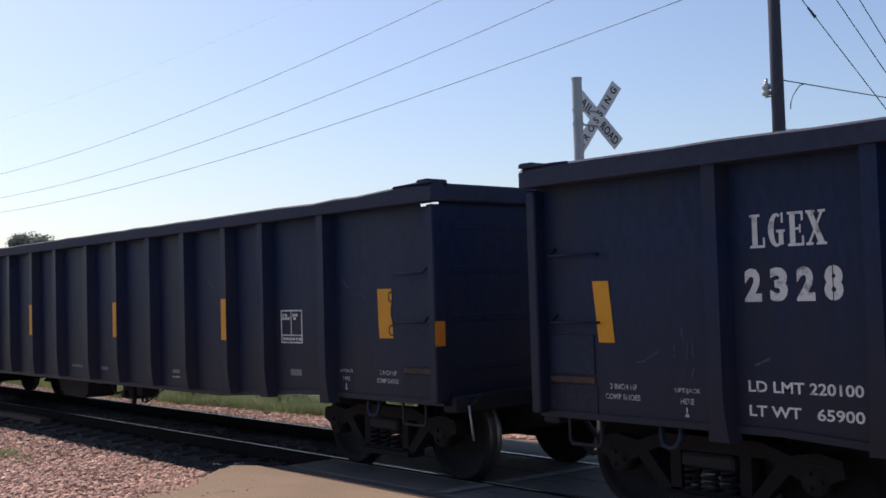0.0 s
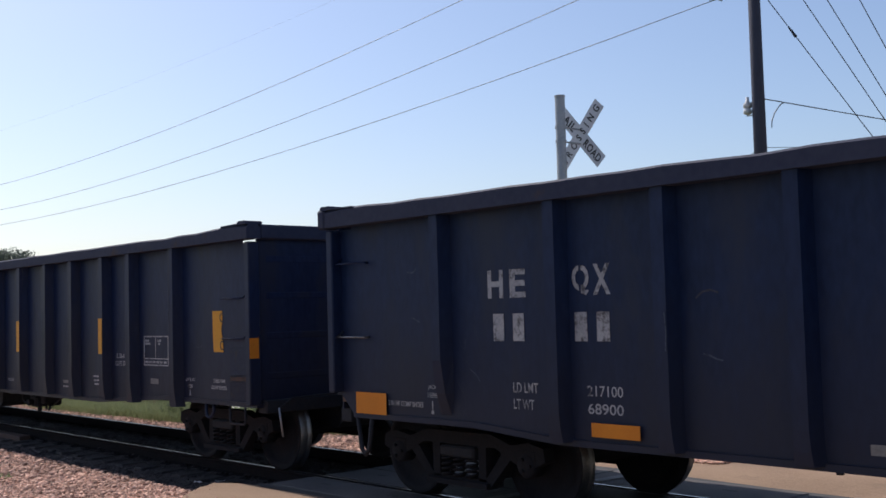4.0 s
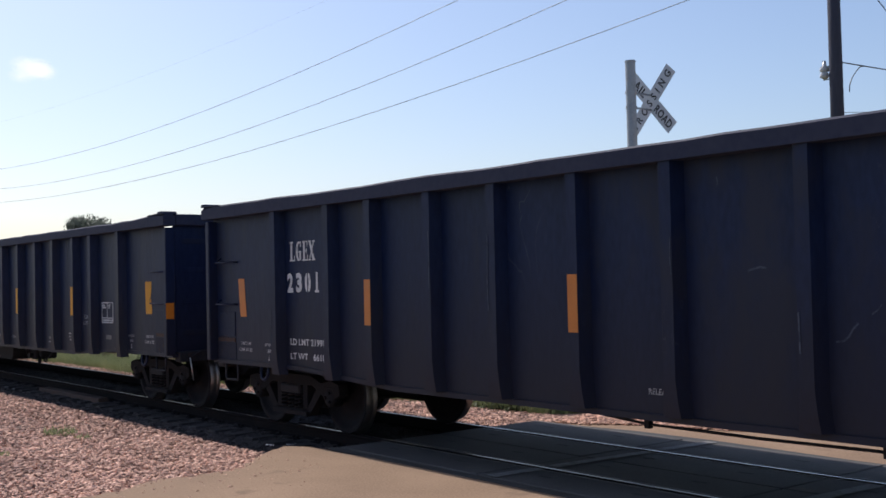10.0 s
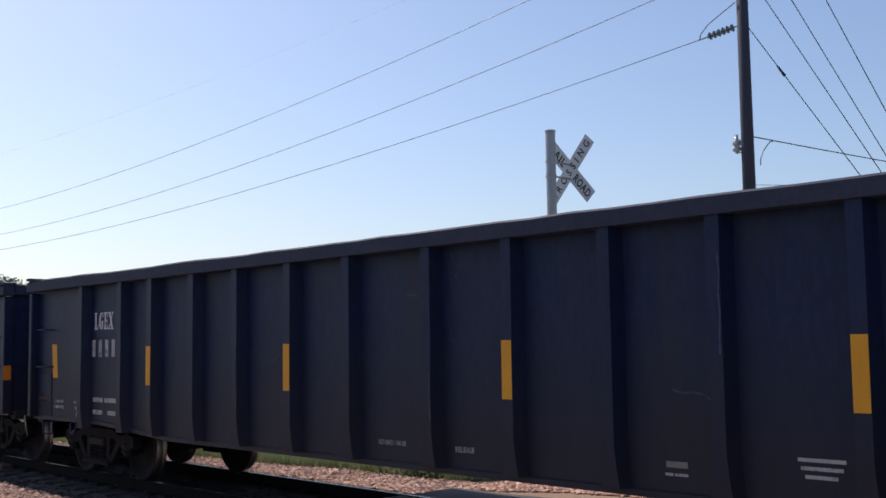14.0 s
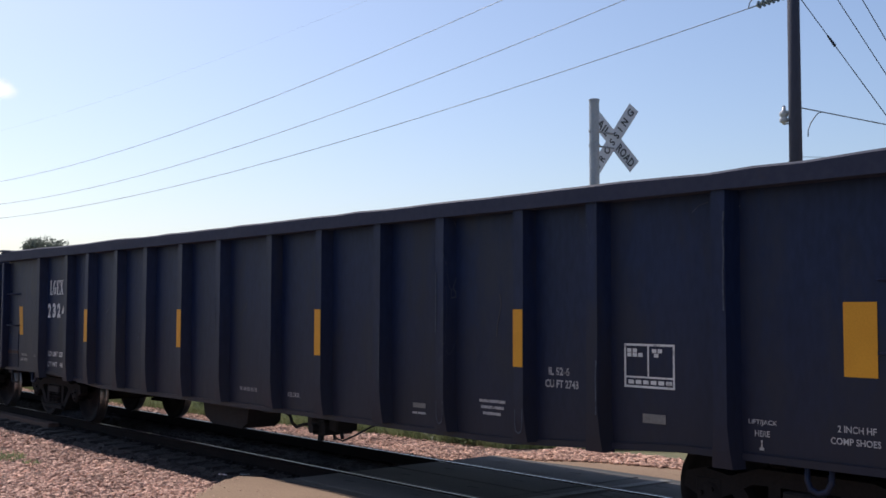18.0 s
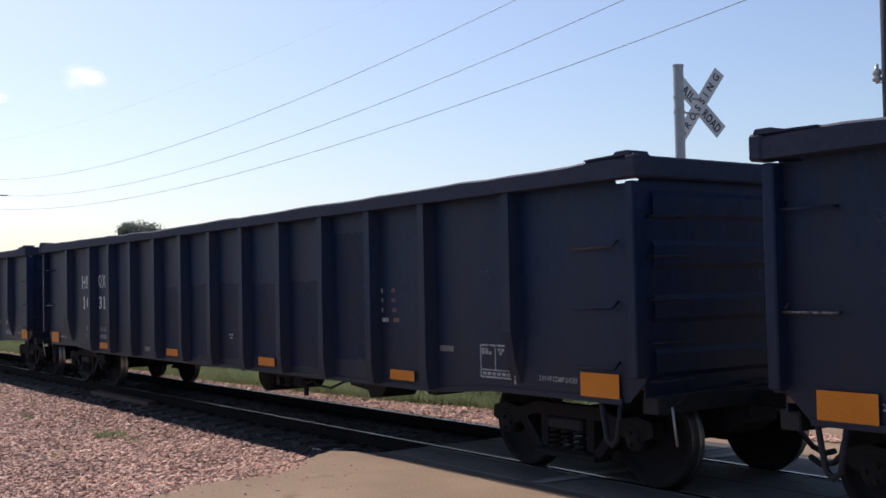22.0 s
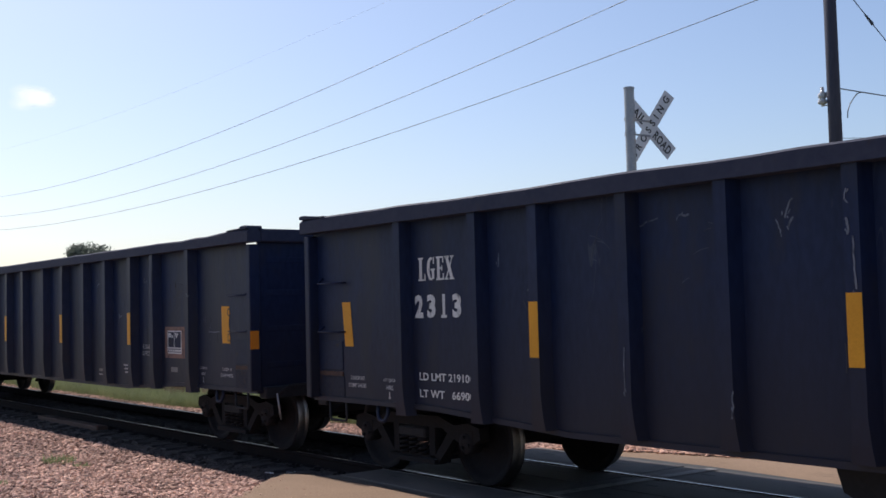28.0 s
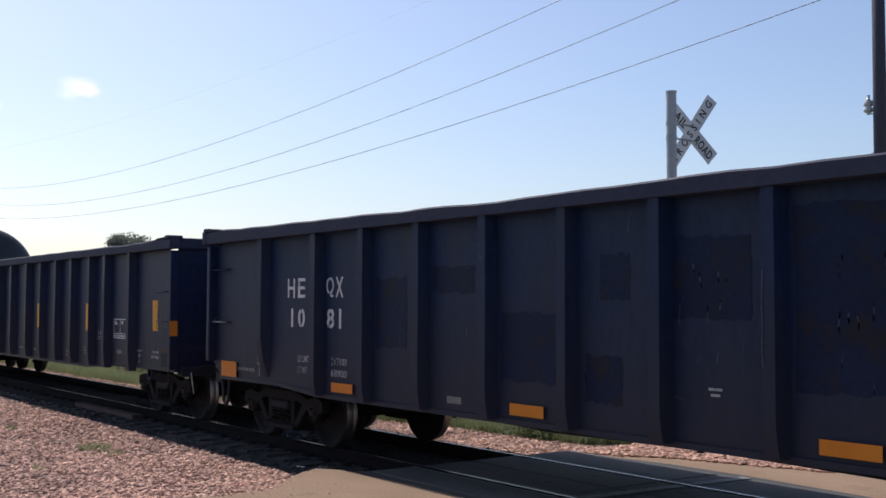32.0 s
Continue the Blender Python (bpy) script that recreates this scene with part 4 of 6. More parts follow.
def brake_gear(car, kind):
    """Reservoir, control valve and rigging that hang on one side of some cars."""
    if kind == "L":
        bm = bmesh.new()
        slab(bm, [(-2.32, .80), (-1.0, .80), (-1.06, .40), (-1.2, .32), (-2.0, .33), (-2.2, .42)], "y", -.85, -.35)
        part("air_reservoir", bm, UNDER, car, "grimy brake air reservoir")
        bm = bmesh.new()
        box(bm, .50, .68, -.95, -.6, .46, .78, .02)
        box(bm, .64, .92, -1.0, -.55, .42, .60, .03)
        box(bm, .90, 1.08, -.92, -.62, .47, .70, .02)
        tube(bm, (.60, -.8, .46), (.57, -.8, .33), .04, n=8)
        tube(bm, (.78, -1.0, .50), (.78, -1.08, .50), .055, n=10)
        tube(bm, (.86, -.8, .44), (.87, -.8, .36), .02, n=6)
        tube(bm, (1.0, -.8, .48), (1.02, -.8, .38), .022, n=6)
        part("brake_valve", bm, UNDER, car, "grimy brake control valve")
        bm = bmesh.new()
        rod(bm, [(-1.0, -.8, .62), (-.6, -.85, .59), (-.1, -.88, .62), (.06, -.9, .58), (.10, -.9, .50), (.2, -.9, .46), (.34, -.88, .50), (.50, -.85, .52)], .02, 7)
        part("air_pipe", bm, UNDER, car)
        bm = bmesh.new()
        rod(bm, [(.88, -.8, .38), (1.1, -.85, .37), (1.4, -.9, .46), (1.7, -.9, .58), (2.0, -.8, .70)], .011, 6)
        part("air_pipe", bm, UNDER, car)
        return
    bm = bmesh.new()
    tube(bm, (.47, -.85, .60), (.47, .0, .60), .235, n=22)
    tube(bm, (.47, -.91, .60), (.47, -.85, .60), .15, .235, n=22)
    part("air_reservoir", bm, CAST, car, "rusty round brake air reservoir")
    bm = bmesh.new()
    box(bm, .96, 1.16, -.95, -.65, .56, .80, .02)
    box(bm, 1.14, 1.42, -1.0, -.6, .50, .70, .03)
    box(bm, 1.40, 1.66, -.92, -.68, .49, .74, .03)
    tube(bm, (1.28, -.98, .57), (1.28, -1.08, .57), .055, n=10)
    tube(bm, (1.67, -.85, .56), (1.68, -.85, .38), .035, n=8)
    tube(bm, (1.05, -.8, .58), (1.05, -.8, .46), .02, n=6)
    rod(bm, [(.98, -.9, .66), (.86, -.95, .70), (.76, -.9, .64)], .014, 6)
    part("brake_valve", bm, UNDER, car, "grimy brake control valve")
    bm = bmesh.new()
    rod(bm, [(1.66, -.85, .60), (1.84, -.92, .57), (1.99, -.92, .61), (2.10, -.9, .55), (2.38, -.86, .53), (2.62, -.8, .62), (2.85, -.75, .66)], .016, 6)
    part("air_pipe", bm, UNDER, car)
    bm = bmesh.new()
    rod(bm, [(1.95, -.8, .74), (1.99, -.88, .64), (2.12, -.9, .63)], .012, 6)
    part("air_pipe", bm, UNDER, car)
    bm = bmesh.new()
    slab(bm, [(2.80, .80), (3.74, .80), (3.70, .58), (3.60, .49), (3.36, .47), (3.30, .56), (2.88, .60)], "y", -.85, -.35)
    part("lever_bracket", bm, UNDER, car)
    bm = bmesh.new()
    slab(bm, [(4.05, .80), (4.98, .80), (4.94, .64), (4.76, .63), (4.70, .59), (4.55, .60), (4.50, .66), (4.20, .63), (4.10, .66)], "y", -.80, -.4)
    part("brake_cylinder", bm, UNDER, car)


def low_pipe(car):
    """Brake pipe that hangs below the sill on straps, with two branch fittings on it."""
    bm = bmesh.new()
    rod(bm, [(-2.1, -.98, .64), (-1.31, -1.0, .585), (-.2, -1.0, .575), (.86, -1.0, .585), (1.86, -1.0, .60), (3.2, -1.0, .64), (4.6, -.95, .72)], .013, 7)
    part("air_pipe", bm, UNDER, car)
    for x, z in ((-1.31, .55), (.86, .54)):
        bm = bmesh.new()
        box(bm, x - .028, x + .028, -1.03, -.97, z, .80, .006)
        part("pipe_hanger", bm, UNDER, car)
    for x, w, z in ((2.18, .34, .545), (3.03, .16, .585)):
        bm = bmesh.new()
        slab(bm, [(x - w, .70), (x - w * .92, z + .06), (x - w * .45, z + .012), (x + w * .1, z), (x + w * .6, z + .02), (x + w, z + .09), (x + w, .70)], "y", -1.12, -.85)
        tube(bm, (x, -.98, z + .03), (x, -.98, .80), .06, n=10)
        part("branch_fitting", bm, UNDER, car)


def brake_rod(car):
    """Bent rod end that hangs before the truck."""
    bm = bmesh.new()
    rod(bm, [(5.60, -1.0, .80), (5.61, -1.0, .66), (5.64, -1.0, .53)], .034, 8)
    rod(bm, [(5.64, -1.0, .53), (5.76, -1.0, .535), (5.98, -.98, .50)], .024, 8)
    part("brake_rod", bm, UNDER, car)


def worn_feet(car):
    """Pale worn outline of the feet of two stakes."""
    for x, top_z in ((3.65, 1.13), (4.70, 1.34)):
        pts = [(-.045, top_z), (-.044, .90), (-.030, .835), (0, .815), (.030, .835), (.044, .90), (.045, top_z + .05)]
        on_side("worn_edge", stroke(pts, .010, FLECK), car, x, 0, FACE - .006, "pale worn edge of a stake's foot")


def on_side(name, me, car, x, z, y=SHEET, label=""):
    ob = part(name, me, None, car, label)
    ob.location = (x, -y - .003, z)
    return ob


def pieces(me):
    """The separate letters or bars of a piece of writing, each as a mesh of its own."""
    if me.name not in PIECES:
        bm = bmesh.new()
        bm.from_mesh(me)
        bmesh.ops.remove_doubles(bm, verts=bm.verts, dist=1e-6)
        left, out = dict.fromkeys(bm.faces), []
        while left:
            group, stack = [], [left.popitem()[0]]
            while stack:
                f = stack.pop()
                group.append(f)
                for v in f.verts:
                    for g in v.link_faces:
                        if g in left:
                            del left[g]
                            stack.append(g)
            vs = {v: i for i, v in enumerate(dict.fromkeys(v for f in group for v in f.verts))}
            out.append(raw("letter", [tuple(v.co) for v in vs], [[vs[v] for v in f.verts] for f in group], list(me.materials)))
        bm.free()
        PIECES[me.name] = out
    return PIECES[me.name]


PIECES = {}


def inscribe(car, me, x, z, y=SHEET):
    """Writing on the side, letter by letter."""
    for p in pieces(me):
        on_side("letter", p, car, x, z, y)


def sheeting(w, h, mats, slant=0.0):
    bm = bmesh.new()
    slab(bm, [(0, 0), (w, 0), (w + slant, h), (slant, h)], "y", -.002, 0)
    return mesh_of(bm, "reflector", mats)


def torn_panel(mats):
    """A broad reflective panel, its edge torn off round a removed bracket."""
    bm = bmesh.new()
    slab(bm, [(.020, 0), (.244, 0), (.240, .09), (.230, .155), (.222, .185), (.210, .215), (.205, .26), (.212, .31), (.226, .345), (.232, .42), (.226, .49), (0, .492), (.004, .30), (.010, .14)], "y", -.002, 0)
    return mesh_of(bm, "reflector", mats)


def frame_box(w, h, mats):
    """White stencilled data box with its inner lines and tiny writing."""
    t = .017
    bm = bmesh.new()
    for x0, x1, z0, z1 in ((0, w, 0, t), (0, w, h - t, h), (0, t, t, h - t), (w - t, w, t, h - t), (t, w - t, h * .22, h * .22 + .014),
                           (w * .47, w * .47 + .014, h * .22 + .014, h - t)):
        box(bm, x0, x1, -.002, 0, z0, z1)
    for x, z, n in ((.06, .80, 2), (.06, .70, 3), (.56, .80, 2), (.60, .70, 1)):
        for i in range(n):
            box(bm, w * x + i * .055, w * x + i * .055 + .042, -.002, 0, h * z, h * z + .03)
    for i in range(6):
        box(bm, .04 + i * w * .15, .04 + i * w * .15 + w * .11, -.002, 0, h * .085, h * .085 + .03)
    return mesh_of(bm, "data_box", mats)


def serif_mark():
    """The four slab-serif letters of the reporting mark."""
    bm = bmesh.new()

    def bar(x0, x1, z0, z1):
        box(bm, x0, x1, -.002, 0, z0, z1)

    def poly(pts):
        slab(bm, pts, "y", -.002, 0)
    h, t = .235, .018
    bar(.018, .058, t, h - t), bar(0, .078, h - t, h), bar(0, .112, 0, t), bar(.098, .112, t, .07)
    x = .138
    arc = [(x + .062 + .062 * math.cos(radians(a)), h / 2 + h / 2 * math.sin(radians(a))) for a in range(62, 299, 26)]
    inner = [(x + .068 + .026 * math.cos(radians(a)), h / 2 + (h / 2 - .02) * math.sin(radians(a))) for a in range(62, 299, 26)]
    for a, b, c, d in zip(arc, arc[1:], inner[1:], inner):
        poly([a, b, c, d])
    bar(x + .078, x + .112, .015, .10), bar(x + .060, x + .124, .10, .118), bar(x + .098, x + .112, .165, h)
    x = .282
    bar(x + .016, x + .054, t, h - t), bar(x, x + .112, h - t, h), bar(x, x + .115, 0, t), bar(x + .054, x + .082, .108, .126)
    bar(x + .098, x + .112, .17, h - t), bar(x + .101, x + .115, t, .068), bar(x + .082, x + .094, .09, .145)
    x = .415
    poly([(x + .01, h - t), (x + .05, h - t), (x + .125, t), (x + .082, t)])
    poly([(x + .10, h - t), (x + .118, h - t), (x + .08, .125), (x + .068, .14)])
    poly([(x + .03, t), (x + .012, t), (x + .05, .10), (x + .06, .085)])
    bar(x, x + .062, h - t, h), bar(x + .085, x + .135, h - t, h), bar(x + .07, x + .14, 0, t), bar(x - .002, x + .048, 0, t)
    bmesh.ops.scale(bm, verts=bm.verts, vec=(1.055, 1, 1))
    return mesh_of(bm, "mark", STENCIL)


def stencilled(car, text, x, z, height, width, pitch, mats, bold, name, cut=False):
    for i, ch in enumerate(text):
        on_side(name, shared((ch, height, width, mats.name, cut), lambda: stencil(ch, height, width, mats, bold, cut)), car, x + pitch * i, z)


SHARED = {}


def shared(key, make):
    if key not in SHARED:
        SHARED[key] = make()
    return SHARED[key]


def dress_l(car, number, limit, weight):
    """Reflectors and stencils of the cars with tall yellow reflectors."""
    sheet = DEEP if number == "2301" else YELLOW
    whole = number in ("2301", "2324")
    tone = "orange" if number == "2301" else "yellow"
    for x in (-4.70, -1.62, 1.62, 4.70):
        on_side("reflector", shared("yl" + tone, lambda: sheeting(.115, .49, sheet)), car, x - .058, 1.38, FACE, "tall " + tone + " reflective stripe on a stake")
    on_side("reflector", shared(("panel", tone, whole), lambda: sheeting(.235, .49, sheet) if whole else torn_panel(sheet)), car, 7.575 + (.06 if number == "2324" else 0), 1.43, SHEET, "broad " + tone + " reflective panel")
    on_side("reflector", shared("yr" + tone, lambda: sheeting(.165, .49, sheet, -.05)), car, -7.93 + (.10 if number == "2301" else 0), 1.43, SHEET, tone + " reflective stripe peeling off the sheet")

    def end_reflector():
        bm = bmesh.new()
        box(bm, 0, .002, -1.548, -1.425, 1.37, 1.60)
        return mesh_of(bm, "end_reflector", ORANGE if sheet == YELLOW else sheet)
    part("reflector", shared("ye" + tone, end_reflector), None, car, "small orange reflector on the end").location = (8.58 + .0165, 0, 0)
    if number:
        on_side("lettering", shared("mark", serif_mark), car, -6.54 + (.04 if number in ("2312", "2328", "2345") else 0), 2.11, label="white slab-serif reporting mark")
        dx, dz = {"2312": (.05, -.065), "2328": (.05, 0), "2345": (.07, -.01)}.get(number, (0, 0))
        stencilled(car, number, -6.61 + dx, 1.735 + dz, .235, .137, .204, STENCIL, .05, "numeral")
        inscribe(car, letters("LD LMT " + limit, .080, .86, STENCIL, .02), -6.56, 1.105)
        inscribe(car, letters("LT WT   " + weight, .080, .86, STENCIL, .02), -6.56, .935)
    else:
        on_side("lettering", shared("mark", serif_mark), car, -6.54, 2.11, label="white slab-serif reporting mark")
        for k in range(4):
            on_side("numeral", shared("bl", lambda: bars([(0, .10, 0, .235)], FADED)), car, -6.60 + .20 * k, 1.735)
        inscribe(car, shared("bl2", lambda: bars([(0, .3, .18, .24), (.36, .84, .18, .24), (0, .3, .01, .07), (.46, .84, .01, .07)], FADED)), -6.56, .935)
    for x in (-7.88, 7.53):
        inscribe(car, shared("shoe1", lambda: letters("2 INCH HF", .045, .27, DULL, .015)), x + .05, 1.065)
        inscribe(car, shared("shoe2", lambda: letters("COMP SHOES", .045, .35, DULL, .015)), x, .985)
    for x in (-7.2, 6.90):
        inscribe(car, shared("jack1", lambda: letters("LIFT/JACK", .042, .23, DULL, .015)), x, 1.06)
        inscribe(car, shared("jack2", lambda: letters("HERE", .042, .12, DULL, .015)), x + .05, .985)
        inscribe(car, shared("arrow", lambda: bars([(0, .012, 0, .07), (-.012, .024, 0, .02)], DULL)), x + .10, .89)
    bw, bh, bx = {"2309": (.68, .39, 5.77), "2313": (.68, .39, 5.80), "2319": (.47, .33, 5.84), "2336": (.43, .37, 5.77), "": (.66, .34, 5.77), "2301": (.49, .34, 5.84)}.get(number, (.49, .34, 5.77))
    on_side("data_box", shared(("box", bw, bh, number == "2309"), lambda: frame_box(bw, bh, FADED if number == "2309" else STENCIL)), car, bx, 1.265 + (.09 if number == "2336" else -.03 if bh > .38 else 0), label="white stencilled data box")
    on_side("label_plate", shared("plate", lambda: bars([(0, .22, 0, .07)], PLATE)), car, 5.95, 1.0, label="small grey label plate")
    if number != "2336":
        inscribe(car, shared("il", lambda: letters("IL 52-6", .068, .24, FADED, .03)), 4.94, 1.32)
        inscribe(car, shared("cu", lambda: letters("CU FT 2743", .068, .38, FADED, .03)), 4.90, 1.215)
        inscribe(car, shared("three", lambda: bars([(0, .34, .11, .135), (.02, .32, .055, .08), (.05, .28, 0, .025)], FADED)), 4.07 if number in ("2301", "2324") else 4.17, .93)
    on_side("label_plate", shared("plate2", lambda: bars([(0, .19, 0, .045)], PLATE)), car, 3.11, .925, label="small grey label plate")
    inscribe(car, shared("underline", lambda: bars([(0, .07, 0, .02), (.085, .20, 0, .02)], FADED)), 3.10, .865)
    if number in ("2319", "2301"):
        inscribe(car, shared("rel", lambda: letters("RELEASE", .05, .24, FADED, .015)), -.92, .90)
    else:
        inscribe(car, shared("ret", lambda: letters("RETAINER VALVE", .045, .40, FADED, .015)), -.24, .90)
        inscribe(car, shared("rel", lambda: letters("RELEASE", .05, .24, FADED, .015)), .84, .89)
    if not whole:
        for z in (1.575,) if number == "2345" else (1.455, 1.785):
            on_side("bracket_mark", shared("cee", lambda: stroke([(.07, .10), (.03, .10), (.01, .08), (.01, .03), (.03, .01), (.07, .01)], .016, BLACK)), car, 7.748, z, SHEET + .003,
                    "black painted-over bracket at the panel's edge")


def dress_h(car, number, limit, weight, board):
    """Reflectors and stencils of the cars with low orange reflectors."""
    z0 = .12 if board else 0.0
    for x in (-3.86, -1.60, 1.69, 3.89) if board else (-5.0, -1.68, 1.68, 5.0):
        on_side("reflector", shared("oh", lambda: sheeting(.48, .11, ORANGE)), car, x - .24 + z0 * .5, .825 + z0 * 1.7, SHEET + (.004 if board else .024), "low orange reflective strip")
    for x in (-7.90, 7.82) if board else (-8.07, 8.11):
        on_side("reflector", shared("oe", lambda: sheeting(.48, .21, ORANGE)), car, x - .24, .855 + z0, SHEET + .024, "square orange reflective panel")
    if number:
        dx, dz = {"1074": (.07, -.03), "1031": (.06, -.02)}.get(number, (0, 0))
        stencilled(car, "HE", -6.40 + (.25 if board else dx), 1.945 + (-.07 if board else 0), .245, .19, .27, STENCIL, .012, "letter", number == "1031")
        stencilled(car, "QX", -5.42 + (.04 if board else dx), 1.945 + (-.06 if board else 0), .245, .18 if not board else .125, .22 if not board else .15, STENCIL, .012, "letter")
        stencilled(car, number[:2], -6.36 + dx, 1.575 + dz, .235, .175, .24, STENCIL, .022, "numeral", number == "1031")
        stencilled(car, number[2:], -5.40 + dx, 1.575 + dz, .235, .175, .225, STENCIL, .022, "numeral", number == "1031")
    else:
        stencilled(car, "HE", -6.40, 1.945, .245, .19, .27, FADED, .03, "letter")
        stencilled(car, "QX", -5.42, 1.945, .245, .18, .22, FADED, .03, "letter")
        for x in (-6.34, -6.10, -5.40, -5.17):
            on_side("numeral", shared("bh", lambda: bars([(0, .13, 0, .235)], FADED)), car, x, 1.575)
    inscribe(car, shared("ldl", lambda: letters("LD LMT", .085, .29, FADED, .01)), -6.12, 1.14)
    inscribe(car, letters(limit, .085, .36, FADED, .01), -5.29, 1.14)
    inscribe(car, shared("ltw", lambda: letters("LT WT", .085, .24, FADED, .01)), -6.12, 1.0)
    inscribe(car, letters(weight, .085, .36, FADED, .01), -5.29, 1.0)
    inscribe(car, shared("hs", lambda: letters("2 IN HF COMP SHOES", .05, .52, FADED, .01)), -7.80, .955, SHEET + .024)
    inscribe(car, shared("hs2", lambda: letters("2 IN HF COMP SHOES", .05, .52, FADED, .01)), 7.31 + z0 * .3, .955 - z0 * .4, SHEET + .024)
    for x in (6.90,) if number == "1031" else (-7.24, 6.90):
        inscribe(car, shared("hj", lambda: letters("JACK", .045, .13, FADED, .01)), x, 1.12, SHEET + (.030 if x > 0 else 0))
        inscribe(car, shared("hj2", lambda: letters("HERE", .045, .13, FADED, .01)), x, 1.05, SHEET + (.030 if x > 0 else 0))
        inscribe(car, shared("harrow", lambda: bars([(0, .012, 0, .12), (-.012, .024, 0, .03)], FADED)), x + .06, .90, SHEET + (.030 if x > 0 else 0))
    on_side("data_box", shared("hbox", lambda: frame_box(.50, .33, FADED)), car, 6.39, .935, label="worn white stencilled data box")
    on_side("label_plate", shared("hplate", lambda: bars([(0, .24, 0, .06)], PLATE)), car, 5.70, 1.17)
    if not board:
        on_side("label_plate", shared("hplate2", lambda: bars([(0, .24, 0, .07)], PLATE)), car, -2.95, .86)
    stack = [(0, .035, .33, .375), (0, .04, .22, .265), (.01, .035, .11, .155), (.02, .10, 0, .045), (.11, .15, 0, .045)]
    other = [(.22, .25, .33, .375), (.262, .29, .33, .375), (.22, .25, .22, .265), (.262, .29, .22, .265), (.23, .27, .11, .155), (.28, .31, .11, .155), (.25, .37, 0, .045)]
    tint = REDDISH if number in ("1056", "1031", "1081") else FADED
    inscribe(car, shared("stack", lambda: bars(stack, FADED)), 4.56, 1.46)
    inscribe(car, shared("stack2" + tint.name, lambda: bars(other, tint)), 4.56, 1.46)
    inscribe(car, shared("twolines", lambda: bars([(0, .13, .045, .065), (.02, .11, 0, .02)], FADED)), .45, 1.16)
    if board:
        for x in (-4.98, -2.75, -.54, .59, 2.80, 8.17):
            on_side("label_plate", shared("greyplate", lambda: bars([(0, .26, 0, .095)], PLATE)), car, x - .06, .81 if x < 8 else .835, SHEET + .024, "dull grey reflective plate")
        bm = bmesh.new()
        slab(bm, [(0, 0), (.76, 0), (.76, .335), (0, .335)], "y", -.003, 0)
        b = on_side("sign_board", mesh_of(bm, "sign_board", SIGN), car, -3.22, 1.905, SHEET + .002, "scuffed white notice board")
        part("writing", letters("PROVIDED BY A", .05, .54, BLACK, .01), None, b).location = (.09, -.005, .265)
        part("writing", letters("FEEDER RAILROAD", .05, .64, BLACK, .01), None, b).location = (.05, -.005, .025)
        for k, (x0, w) in enumerate(((.09, .07), (.17, .06), (.24, .03), (.28, .05), (.38, .08), (.47, .06), (.545, .10))):
            bm = bmesh.new()
            slab(bm, [(x0, .135), (x0 + w, .135), (x0 + w + .02, .245), (x0 + .02, .245)], "y", -.001, 0)
            part("mark", bm, LOGO, b).location = (0, -.005, 0)


def stroke(pts, w, mats):
    """A thin hand-drawn line through points in the x-z plane."""
    bm = bmesh.new()
    for i, (a, b) in enumerate(zip(pts, pts[1:])):
        a, b = Vector(a), Vector(b)
        d = (b - a).normalized()
        nrm = Vector((-d.y, d.x)) * w / 2
        a, b = a - d * w * .3, b + d * w * .3
        slab(bm, [tuple(a - nrm), tuple(b - nrm), tuple(b + nrm), tuple(a + nrm)], "y", -.0015 - .0004 * (i % 2), 0)
    return mesh_of(bm, "stroke", mats)


def scrapes(car):
    """Curved brown scrape marks, worn through the paint by handling."""
    for pts, w in (([(-3.34, 2.46), (-3.25, 2.41), (-3.12, 2.35), (-3.0, 2.28), (-2.87, 2.20)], .018), ([(-3.37, 2.23), (-3.28, 2.21), (-3.2, 2.16), (-3.12, 2.08), (-3.1, 2.0)], .014),
                   ([(-3.48, 1.96), (-3.36, 1.945), (-3.23, 1.93), (-3.05, 1.94), (-2.93, 1.92), (-2.90, 1.85), (-2.94, 1.79), (-3.04, 1.73), (-3.16, 1.70), (-3.30, 1.65), (-3.47, 1.64)], .016),
                   ([(-3.72, 2.42), (-3.66, 2.38), (-3.62, 2.30)], .03)):
        on_side("scrape", stroke(pts, w * .65, SCRAPE), car, 0, 0, SHEET - .0025 if pts[0][0] > -3.6 else FACE, "brown curved scrape in the black paint")


def rolled_patch(w, h, seed):
    """A patch of paint with the uneven edge that a roller leaves."""
    rng = random.Random(seed)
    n = 9
    j = lambda: rng.uniform(-.022, .022)
    pts = [(w * i / n, j()) for i in range(n)] + [(w + j() * .6, h * i / n) for i in range(n)] + [(w - w * i / n, h + j()) for i in range(n)] \
        + [(j() * .6, h - h * i / n) for i in range(n)]
    bm = bmesh.new()
    slab(bm, pts, "y", -.002, 0)
    return mesh_of(bm, "paint_patch", PATCH)


def scuffs(car, seed):
    """Short pale scuffs and scrapes left on the side sheets by years of loading."""
    rng = random.Random(seed)
    for _ in range(16):
        x, z = rng.uniform(-7.6, 7.4), rng.uniform(1.15, 2.6)
        n = rng.randint(2, 4)
        ang = rng.choice((0, 0, 80)) + rng.uniform(-25, 25)
        ln = rng.uniform(.03, .10)
        pts = [(0.0, 0.0)]
        for _ in range(n):
            ang += rng.uniform(-28, 28)
            pts.append((pts[-1][0] + ln * math.cos(radians(ang)), pts[-1][1] + ln * math.sin(radians(ang))))
        on_side("scuff", stroke(pts, rng.uniform(.006, .016), FLECK if rng.random() < .6 else SCRAPE), car, x, z, SHEET - .002)


